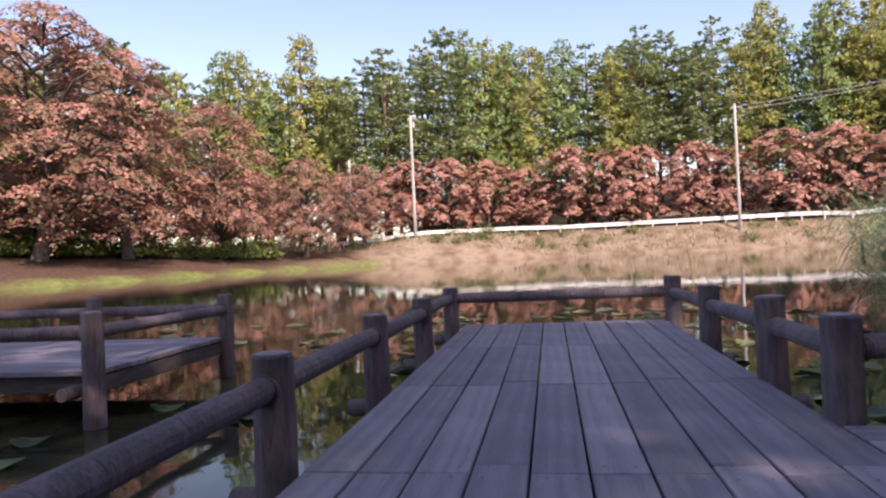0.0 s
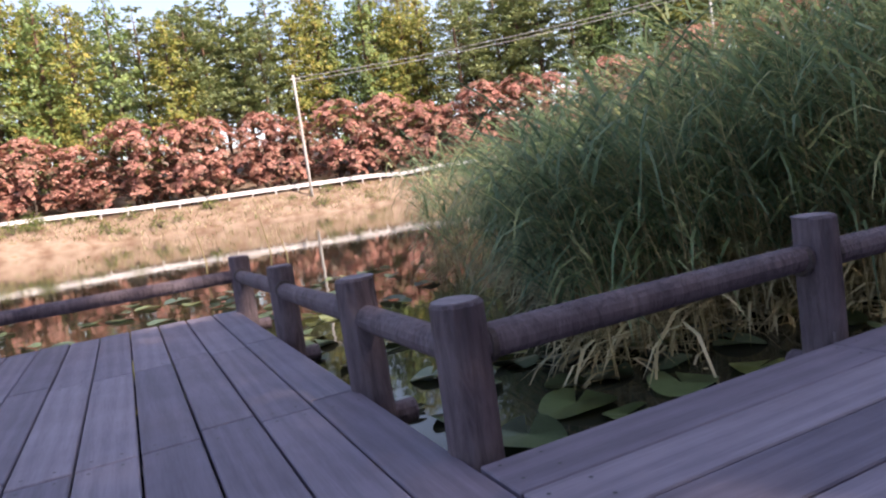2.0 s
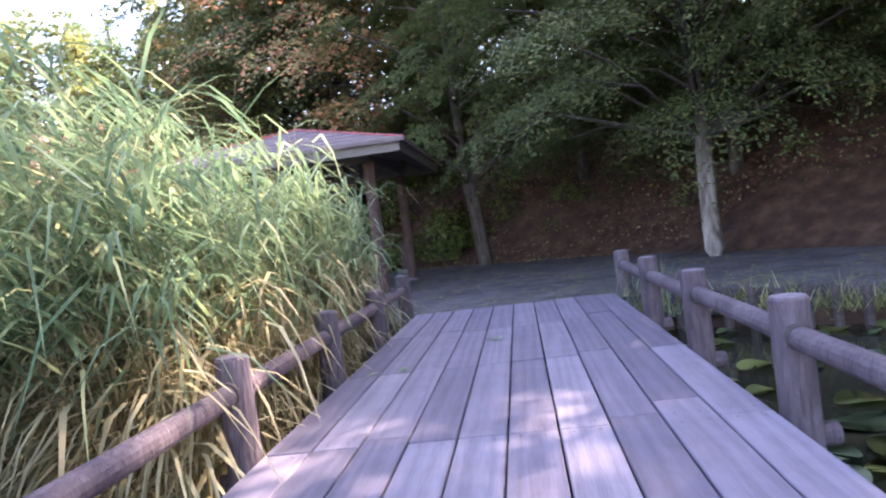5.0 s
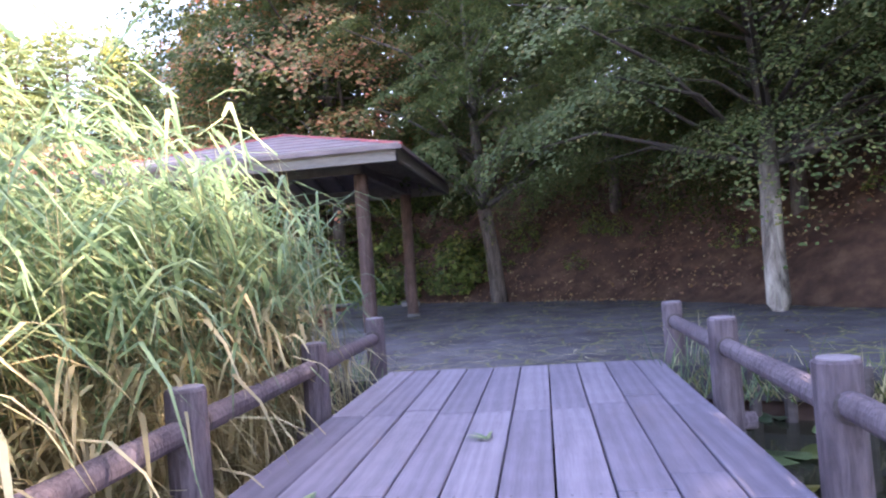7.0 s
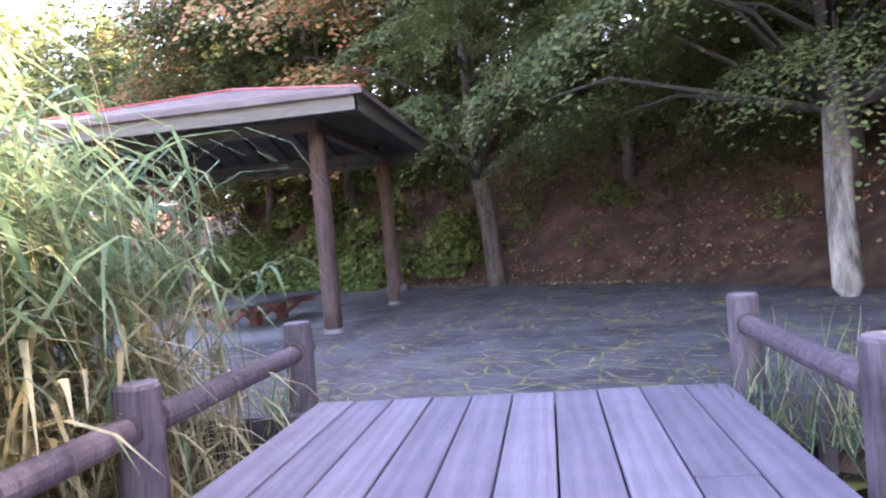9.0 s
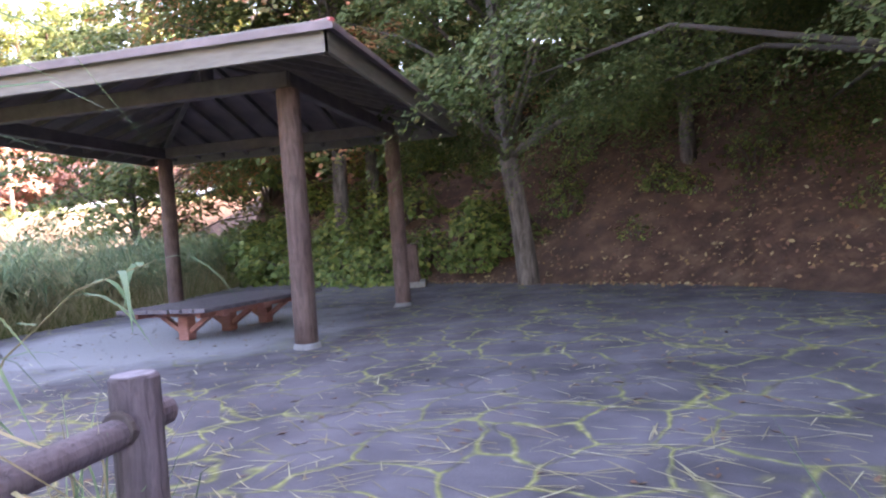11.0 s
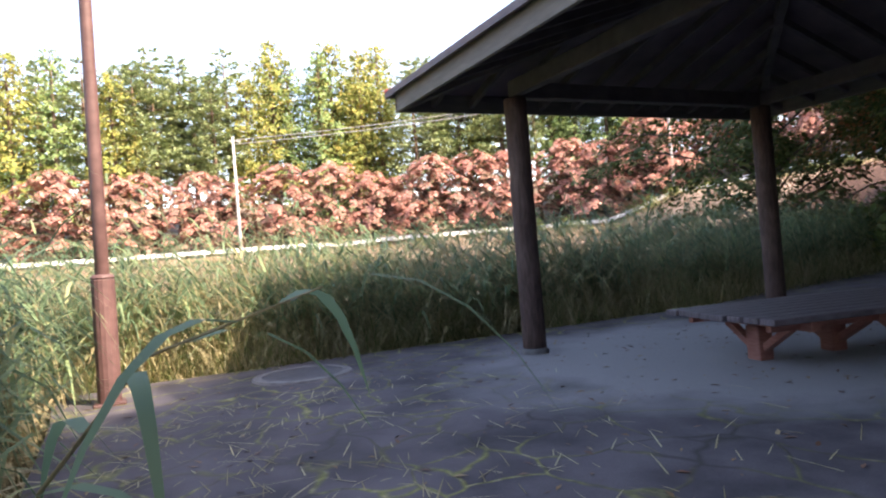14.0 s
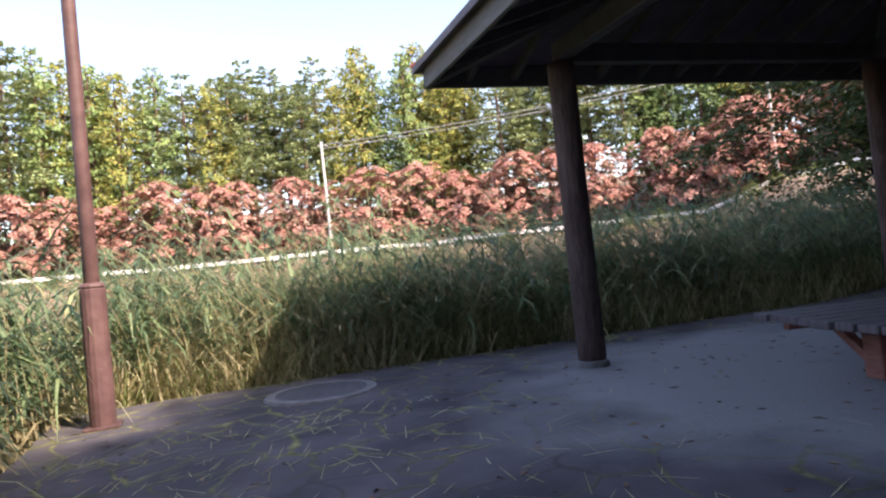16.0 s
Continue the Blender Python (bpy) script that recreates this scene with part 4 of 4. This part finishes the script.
def tuft_field(name, rs, xy, z, length, width, mats, label, category="grass", rise=1.6, share=0.4):
    n = len(xy)
    base = np.concatenate((xy, np.zeros((n, 1)) + np.reshape(z, (-1, 1))), 1)
    v, f = blades(rs, base, rs.uniform(0, 6.283, n), rs.uniform(0.5, 1.2, n) * length, rs.uniform(0.6, 1.2, n) * width, rs.uniform(0.6, 1.2, n) * rise, rs.uniform(0.3, 1.1, n) * rise * 0.6, 2)
    idx = np.tile((rs.uniform(0, 1, n) < share).astype(int), 2) if len(mats) > 1 else None
    return tagged(new(name, raw_mesh(name, v, f, mats, idx)), label, category, kind="stuff")


g = scatter(rs, 16000, 12.0, 34, 10.2, 12.9, lambda x, y: (y > 10.38 + 0.12 * np.sin(2 * x)) & (y > 10.3 + 0.2 * np.clip(x - 21, 0, 20)))
tuft_field("bank_grass", rs, g, np.full(len(g), -0.14), 0.55, 0.014, [M_GRASS, M_REED_DRY], "matted dry and green grass along the yard's edge")

g = scatter(rs, 5200, 12.2, 33, 10.5, 13.0, lambda x, y: y > 10.5 + 0.1 * np.sin(3 * x) + 0.25 * np.clip(x - 21, 0, 20))
tuft_field("lodged_grass", rs, g, rs.uniform(0.0, 0.75, len(g)), 0.85, 0.02, [M_REED, M_REED_DRY], "bent dry grass lodged against the reeds on the bank", rise=0.55, share=0.62)

# ---- far shore: guard rail, poles, house, shrubs ----
def build_guard_rail():
    root = tagged(empty("guard_rail"), "long white guard rail beside the far road", "guard rail")
    L = sum(math.dist(a, b) for a, b in zip(ROAD, ROAD[1:]))
    n = int(L / 4)
    pts = []
    for i in range(n + 1):
        p, nrm = along(ROAD, min(0.9999, i / n))
        p = p - nrm * 1.3
        if p.x < -43:
            continue
        pts.append((p.x, p.y, gz(p.x, p.y)))
    for i, (x, y, z) in enumerate(pts):
        part("post", box(0.16, 0.16, 1.5, (x, y, z + 0.35), 0.01), M_WHITE, root)
        if i:
            a, b = Vector(pts[i - 1]), Vector((x, y, z))
            d = b - a
            bm = box(d.length, 0.08, 0.68, (0, 0, 0), 0.02)
            bm.transform(Matrix.Translation((a + b) / 2 + Vector((0, 0, 0.85))) @ d.to_track_quat("X", "Z").to_matrix().to_4x4())
            part("beam", bm, M_WHITE, root)


build_guard_rail()


def utility_pole(x, y, h, lamp):
    root = tagged(empty("utility_pole", pose(x, y, gz(x, y) - 0.2)), "pale concrete utility pole standing by the far road", "utility pole", group="utility poles")
    r = random.Random(int(x * 7))
    part("shaft", log_bm((0, 0, 0), (0, 0, h), 0.3, 0.2, r, 10, 4, 0.005), M_CONC, root, smooth=True)
    part("crossarm", box(1.7, 0.12, 0.14, (0.3, 0, h - 0.7), 0.01), M_CONC, root)
    if lamp:
        part("lamp_head", box(0.8, 0.4, 0.3, (0.6, 0, h - 0.15), 0.05), M_WHITE, root)
        part("transformer", log_bm((0.45, 0, h - 2.2), (0.45, 0, h - 1.3), 0.28, 0.28, r, 12, 3, 0), M_CONC, root)
    for dx in (-0.45, 0.95):
        part("insulator", log_bm((dx, 0, h - 0.63), (dx, 0, h - 0.4), 0.06, 0.04, r, 8, 2, 0), M_WHITE, root)
    return Vector((x, y, gz(x, y) - 0.2 + h - 0.5))


tops = [utility_pole(-35.8, 121, 16.5, False), utility_pole(-23.5, 119, 22, True), utility_pole(32, 120.5, 21.5, False), utility_pole(100, 90, 21.5, False)]
for a, b in zip(tops[2:], tops[3:]):
    for dz in (0.0, -0.7):
        pts = [a.lerp(b, k / 10) + Vector((0, 0, dz - 4 * 1.1 * (k / 10) * (1 - k / 10))) for k in range(11)]
        c = tagged(empty("power_cable"), "thin pale sagging power cable between the poles", "cable", group="power cables")
        part("wire", tube_bm(pts, [0.06] * 11, 5), M_CABLE, c)

# small house on the left shore
m = Mat("house_plaster", 0.8)
M_PLASTER = m.colour(m.ramp(m.noise(2, 4), (0.3, (0.5, 0.48, 0.46)), (0.7, (0.68, 0.66, 0.63)))).m
m = Mat("house_brown_boards", 0.7)
M_BOARDS = m.colour(m.ramp(m.noise(4, 4, m.mapped((6, 6, 1))), (0.3, (0.2, 0.1, 0.08)), (0.7, (0.32, 0.18, 0.15)))).m
m = Mat("house_roof_metal", 0.4, 0.5)
M_HROOF = m.colour(m.ramp(m.noise(1.5, 3), (0.3, (0.3, 0.32, 0.36)), (0.7, (0.42, 0.44, 0.48)))).m
m = Mat("window_glass_dark", 0.08, 0.6)
M_PANE = m.colour((0.03, 0.035, 0.04)).m
hx, hy = -74.0, 83.0
house = tagged(empty("house", pose(hx, hy, gz(hx, hy) - 0.3, 0, 0, 38)), "small brown and white house with a grey metal roof", "house")
part("wall", box(9, 6, 4.2, (0, 0, 2.1), 0.02), M_BOARDS, house)
part("plinth_wall", box(9.1, 6.1, 1.3, (0, 0, 0.65), 0.02), M_PLASTER, house, "white lower wall")
rb = bmesh.new()
prof = [(-3.9, 4.0), (0, 6.2), (3.9, 4.0), (3.9, 4.25), (0, 6.45), (-3.9, 4.25)]
ends = [[rb.verts.new((sx * 5.1, y, z)) for y, z in prof] for sx in (-1, 1)]
for j in range(6):
    rb.faces.new((ends[0][j], ends[0][(j + 1) % 6], ends[1][(j + 1) % 6], ends[1][j]))
rb.faces.new(ends[0][::-1])
rb.faces.new(ends[1])
bmesh.ops.recalc_face_normals(rb, faces=rb.faces)
part("roof", rb, M_HROOF, house, "grey metal roof")
for wx in (-2.6, 0.4, 2.9):
    w = part("window", box(1.5, 0.1, 1.3, (wx, -3.06, 2.5), 0.02), M_WHITE, house)
    part("pane", box(1.3, 0.04, 1.1, (wx, -3.115, 2.5), 0.005), M_PANE, w)


def shrub(seed, r, mat, leaf=0.12, n=1600, squash=0.7):
    """A dense low bush: stems and a shell of leaves."""
    q = np.random.RandomState(seed)
    bm = bmesh.new()
    for i in range(7):
        a = 6.283 * i / 7
        tube_bm([(0, 0, -0.15), (0.3 * r * math.cos(a), 0.3 * r * math.sin(a), 0.5 * r), (0.7 * r * math.cos(a), 0.7 * r * math.sin(a), 1.0 * r * squash)], [0.03 * r, 0.02 * r, 0.006 * r], 5, bm)
    d = q.normal(size=(n, 3))
    d /= np.linalg.norm(d, axis=1, keepdims=True)
    d[:, 2] = np.abs(d[:, 2])
    a = np.arctan2(d[:, 1], d[:, 0])
    k = r * (0.62 + 0.38 * q.uniform(0, 1, n) ** 0.5) * (1 + 0.22 * np.sin(3 * a + seed) + 0.15 * np.sin(7 * d[:, 2] + 2 * a))
    c = d * k[:, None] * (1, 1, squash * 1.3) + (0, 0, 0.1 * r)
    v, f = leaf_quads(c, d + q.normal(0, 0.5, (n, 3)) + (0, 0, 0.5), leaf * q.uniform(0.6, 1.4, n), q)
    return link_bm(bm, "branch_frame", M_BARK, True), raw_mesh("foliage", v, f, [mat])


SHRUBS = [shrub(300 + i, 1.0, M_BUSH, 0.16, 950) for i in range(3)]
SPARSE = [shrub(320 + i, 0.8, M_BUSH, 0.13, 260, 0.9) for i in range(2)]
q = random.Random(33)
for i in range(16):
    k = i / 15
    x, y = -48 + 17 * k + q.uniform(-0.8, 0.8), 47 + 24 * k + q.uniform(-0.8, 0.8)
    plant("shrub", q.choice(SHRUBS), pose(FAR * x, FAR * y, gz(FAR * x, FAR * y), 0, 0, q.uniform(0, 360)), "dark clipped shrub under the shore trees", "shrub", "shore shrubs", q.uniform(1.9, 2.9), ("branch_frame", "foliage"))
for i in range(80):
    p, nrm = along(ROAD, q.uniform(0.05, 0.95))
    p = p - nrm * q.uniform(2.5, 9.0)
    plant("shrub", q.choice(SPARSE), pose(p.x, p.y, gz(p.x, p.y), 0, 0, q.uniform(0, 360)), "low dry shrub on the far bank", "shrub", "far bank shrubs", q.uniform(1.0, 2.2), ("branch_frame", "foliage"))
# undergrowth on the wooded bank and behind the pavilion
for i in range(70):
    s = q.uniform(-1, 24)
    off = q.uniform(0.3, 7.0)
    x, y = 18.1 + 0.59 * s + 0.81 * off, -4.4 + 0.81 * s - 0.59 * off
    dense = y > 3.5
    plant("shrub", q.choice(SHRUBS if dense else SPARSE), pose(x, y, gz(x, y) - 0.05, 0, 0, q.uniform(0, 360)), "green undergrowth shrub among brown leaf litter" if not dense else "leafy green shrub at the foot of the bank", "shrub", "bank undergrowth", q.uniform(0.5, 1.0) * (1.25 if dense else 0.8), ("branch_frame", "foliage"))
for x, y, s in ((25.6, 6.6, 1.0), (26.8, 8.2, 1.2), (28.3, 10.3, 1.3), (29.5, 12.5, 1.5), (31.5, 14, 1.8), (26.5, 14.4, 1.3), (33.5, 17, 2.2), (37, 15, 2.4), (36, 20, 2.5), (40, 22, 2.6)):
    plant("shrub", q.choice(SHRUBS), pose(x, y, gz(x, y) - 0.05, 0, 0, q.uniform(0, 360)), "leafy green shrub beyond the pavilion", "shrub", "bank undergrowth", s, ("branch_frame", "foliage"))

# leaf litter on the bank
rs = np.random.RandomState(55)
n = 9000
s, off = rs.uniform(-10, 22, n), np.abs(rs.normal(0, 4.0, n)) - 0.4
lx, ly = 18.1 + 0.59 * s + 0.81 * off, -4.4 + 0.81 * s - 0.59 * off
lz = np.maximum(ground_height(lx, ly), PAVE_Z) + 0.03
v, f = leaf_quads(np.stack((lx, ly, lz), 1), rs.normal(0, 0.35, (n, 3)) + np.array((-0.5, 0.36, 0.8)), rs.uniform(0.05, 0.12, n), rs)
tagged(new("leaf_litter", raw_mesh("leaf_litter", v, f, [M_LITTER])), "brown and orange fallen leaves on the bank", "leaves", kind="stuff")
n = 1700
lx, ly = rs.uniform(12.6, 22, n), rs.uniform(-3.5, 9.6, n)
keep = (lx - 18.1) * 0.81 - (ly + 4.4) * 0.59 < -0.2
lx, ly = lx[keep], ly[keep]
n = len(lx)
v, f = leaf_quads(np.stack((lx, ly, np.full(n, PAVE_Z + 0.008)), 1), rs.normal(0, 0.12, (n, 3)) + np.array((0, 0, 1.0)), rs.uniform(0.03, 0.09, n), rs, 0.35)
tagged(new("leaf_litter", raw_mesh("leaf_litter", v, f, [M_LITTER])), "scattered dry leaves on the asphalt", "leaves", kind="stuff")
# straws blown on the yard by the boardwalk
n = 900
lx, ly = 12.7 + np.abs(rs.normal(0, 1.5, n)), rs.uniform(0.5, 8.5, n)
v, f = blades(rs, np.stack((lx, ly, np.full(n, PAVE_Z + 0.006)), 1), rs.normal(1.3, 0.7, n), rs.uniform(0.08, 0.4, n), rs.uniform(0.006, 0.014, n), np.full(n, 0.02), np.full(n, 0.02), 2)
tagged(new("straw_litter", raw_mesh("straw_litter", v, f, [M_REED_DRY])), "pale dry reed straws strewn on the asphalt", "straw", kind="stuff")

# grass sprouting at the end posts
for cx, cy, k in ((12.45, 0.72, 70), (12.75, 0.35, 60), (12.6, 3.75, 90), (11.9, 0.3, 60)):
    xy = np.stack((rs.normal(cx, 0.13, k), rs.normal(cy, 0.14, k)), 1)
    tuft_field("grass_tuft", rs, xy, np.full(k, -0.25), 0.34, 0.016, [M_REED, M_REED_DRY], "long grass sprouting beside the end post", rise=2.4, share=0.25)
# weeds on the near shore beyond the boardwalk
k = 2600
t_ = rs.uniform(0, 1, k)
xy = np.stack((12.5 - 4.2 * t_ + rs.normal(0.15, 0.22, k), 0.3 - 6.0 * t_ + rs.normal(0, 0.22, k)), 1)
tuft_field("shore_weeds", rs, xy, np.full(k, -0.3), 0.3, 0.02, [M_GRASS, M_REED_DRY], "green weeds fringing the near shore", rise=1.6, share=0.2)

# stakes along the near shore
stake_me = None
for i in range(26):
    t_ = i / 25
    x, y = 12.35 - 3.9 * t_, 0.35 - 6.0 * t_
    b = log_bm((0, 0, -0.7), (0, 0, 0.0), 0.055, 0.05, random.Random(i), 8, 3, 0.02)
    o = tagged(part("shore_stake", b, M_BEAM), "short dark timber stake holding the shore", "stake", group="shore stakes")
    o.matrix_basis = pose(x, y, -0.02 + 0.03 * math.sin(i * 2.3))

# ---- lily pads ----
def pad_mesh(seed):
    q = random.Random(seed)
    bm = bmesh.new()
    c = bm.verts.new((0.02, 0, 0.004))
    ring, low = [], []
    n = 22
    for j in range(n):
        a = 0.16 + (2 * math.pi - 0.32) * j / (n - 1)
        r = 1 + 0.05 * math.sin(3 * a + seed) + q.uniform(-0.02, 0.02)
        ring.append(bm.verts.new((r * math.cos(a), r * math.sin(a), 0.02 * math.sin(2 * a + seed) + 0.012)))
    for u, v in zip(ring, ring[1:]):
        bm.faces.new((c, u, v))
    g = bmesh.ops.solidify(bm, geom=bm.faces[:], thickness=0.014)
    return link_bm(bm, "lily_pad", M_PAD)


PADS = [pad_mesh(i) for i in range(4)]
q = random.Random(77)
placed = []


def pads(n, x0, x1, y0, y1, keep, lo, hi, label):
    k = tries = 0
    while k < n and tries < n * 60:
        tries += 1
        x, y, r = q.uniform(x0, x1), q.uniform(y0, y1), q.uniform(lo, hi)
        if not keep(x, y) or any((x - a) ** 2 + (y - b) ** 2 < (0.8 * (r + s)) ** 2 for a, b, s in placed):
            continue
        placed.append((x, y, r))
        o = tagged(new("lily_pad", q.choice(PADS)), label, "lily pad", group="lily pads")
        o.matrix_basis = pose(x, y, WATER_Z + 0.012 + q.uniform(0, 0.01), q.uniform(-3, 3), q.uniform(-3, 3), q.uniform(0, 360)) @ Matrix.Diagonal((r, r * q.uniform(0.85, 1), 1, 1))
        k += 1


FL = "round green lily pad floating on the pond"
pads(65, 1.9, 8.5, 3.7, 6.5, lambda x, y: y < 5.6 or x < 4.5, 0.13, 0.24, FL)
pads(85, 5.0, 12.2, -3.5, 0.6, lambda x, y: y > -3.5 + (x - 5) * 0.2, 0.12, 0.22, FL)
pads(65, -3.5, 3.5, 8.4, 16, lambda x, y: True, 0.13, 0.26, "yellowing lily pad floating on the pond")
pads(55, -9, -1.3, 0.5, 14, lambda x, y: not (-12 < x < -3.7 and 5.1 < y < 8.3), 0.14, 0.27, FL)
pads(25, 1.8, 5, 6, 14, lambda x, y: x < 0.5 + 0.38 * y, 0.13, 0.25, FL)

# dead twigs standing in the water beyond the platform
for x, y, h in ((2.2, 18, 1.3), (3.4, 16.5, 1.5), (3.9, 17.2, 1.1)):
    t = tagged(empty("dead_stem", pose(x, y, WATER_Z - 0.3)), "bare pale dead stem standing in the water", "stem", group="dead stems")
    part("stalk", tube_bm([(0, 0, 0), (0.05, 0, h * 0.6), (-0.08, 0.03, h + 0.3)], [0.025, 0.02, 0.006], 6), M_REED_DRY, t)

# freshly fallen reed leaves on the boards
for x, y, rz in ((9.85, 2.25, 20), (8.9, 3.2, 160), (9.0, 3.0, 200)):
    t = tagged(empty("fallen_reed_leaf", pose(x, y, 0.006, 0, 0, rz)), "fresh green reed leaves fallen on the boards", "leaf", group="fallen reed leaves")
    r_s = np.random.RandomState(int(x * 10))
    v, f = blades(r_s, np.zeros((4, 3)) + (0, 0, 0.012), r_s.normal(0, 0.6, 4), r_s.uniform(0.16, 0.3, 4), np.full(4, 0.028), np.full(4, 0.15), np.full(4, 0.16), 3)
    o = new("blade", raw_mesh("blade", v, f, [M_REED]))
    o.parent = t

# one reed bowed out over the yard
lean = tagged(empty("bowed_reed", pose(12.66, 4.55, -0.3)), "single green reed bowed out over the yard", "reed")
pts = [(0, 0, 0), (0.05, -0.1, 0.55), (0.12, -0.22, 0.9), (0.33, -0.43, 1.17), (0.62, -0.66, 1.28)]
part("stem", tube_bm(pts, [0.007, 0.006, 0.005, 0.004, 0.002], 6), M_REED_DRY, lean)
r_s = np.random.RandomState(12)
for k, (u, az) in enumerate(((0.35, 2.6), (0.5, -0.6), (0.62, 1.9), (0.72, -1.5), (0.8, 0.2), (0.88, -2.4), (0.95, 0.9), (1.0, -0.6))):
    f_ = u * 4
    i_ = min(3, int(f_))
    p = Vector(pts[i_]).lerp(Vector(pts[i_ + 1]), f_ - i_)
    v, f = blades(r_s, np.array([p]), np.array([az]), np.array([0.46]), np.array([0.045]), np.array([0.35]), np.array([0.9]), 5)
    o = new("leaf", raw_mesh("leaf", v, f, [M_REED]))
    o.parent = lean

# dry grass on the far bank
n = 9000
k_ = rs.uniform(0.02, 0.98, n)
xy = np.array([(lambda a: (a[0].x - a[1].x * o_, a[0].y - a[1].y * o_))(along(ROAD, u_)) for u_, o_ in zip(k_, rs.uniform(1.8, 10.5, n))])
tuft_field("far_bank_grass", rs, xy, ground_height(xy[:, 0], xy[:, 1]) - 0.05, 0.8, 0.16, [M_REED_DRY, M_GRASS], "dry pale grass on the far bank", rise=1.3, share=0.5)

# ---- deck boards, last ----
lay_deck(walkway, 0, PLAT_X1 + 0.006, WALK_JOINTS, WALK_Y0, 10, M_PLANK_X)
lay_deck(platform, 1, -3.0, [-0.97] + PLAT_JOINTS, PLAT_X0, 10, M_PLANK_Y, PLAT_W)
lay_deck(second, 0, -11.8, [-9.5, -7.65, -5.8, -3.97], 5.48, 9, M_PLANK_X, 0.269)


def nails(deck, axis, joints, cross0, n, label, width=PLANK_W):
    """Screw heads beside every joint, two to a board end."""
    r = random.Random(9)
    V, F = [], []
    for k in range(n):
        for j in joints:
            for side in (-0.075, 0.075):
                for w in (-0.06, 0.06):
                    a, c = j + side + r.uniform(-0.01, 0.01), cross0 + (k + 0.5) * width + w + r.uniform(-0.008, 0.008)
                    x, y = (a, c) if axis == 0 else (c, a)
                    o = len(V)
                    V += [(x + 0.008 * math.cos(q_ * math.pi / 3), y + 0.008 * math.sin(q_ * math.pi / 3), 0.0048) for q_ in range(6)]
                    F.append(tuple(range(o, o + 6)))
    ob = new("screw_heads", raw_mesh("screw_heads", V, F, [M_IRON]))
    ob.parent = deck
    tagged(ob, label, kind="stuff")


nails(walkway, 0, [1.66] + WALK_JOINTS[:-1] + [12.48], WALK_Y0, 10, "dark screw heads")
nails(platform, 1, [-0.97] + PLAT_JOINTS[:-1] + [8.42], PLAT_X0, 10, "dark screw heads", PLAT_W)
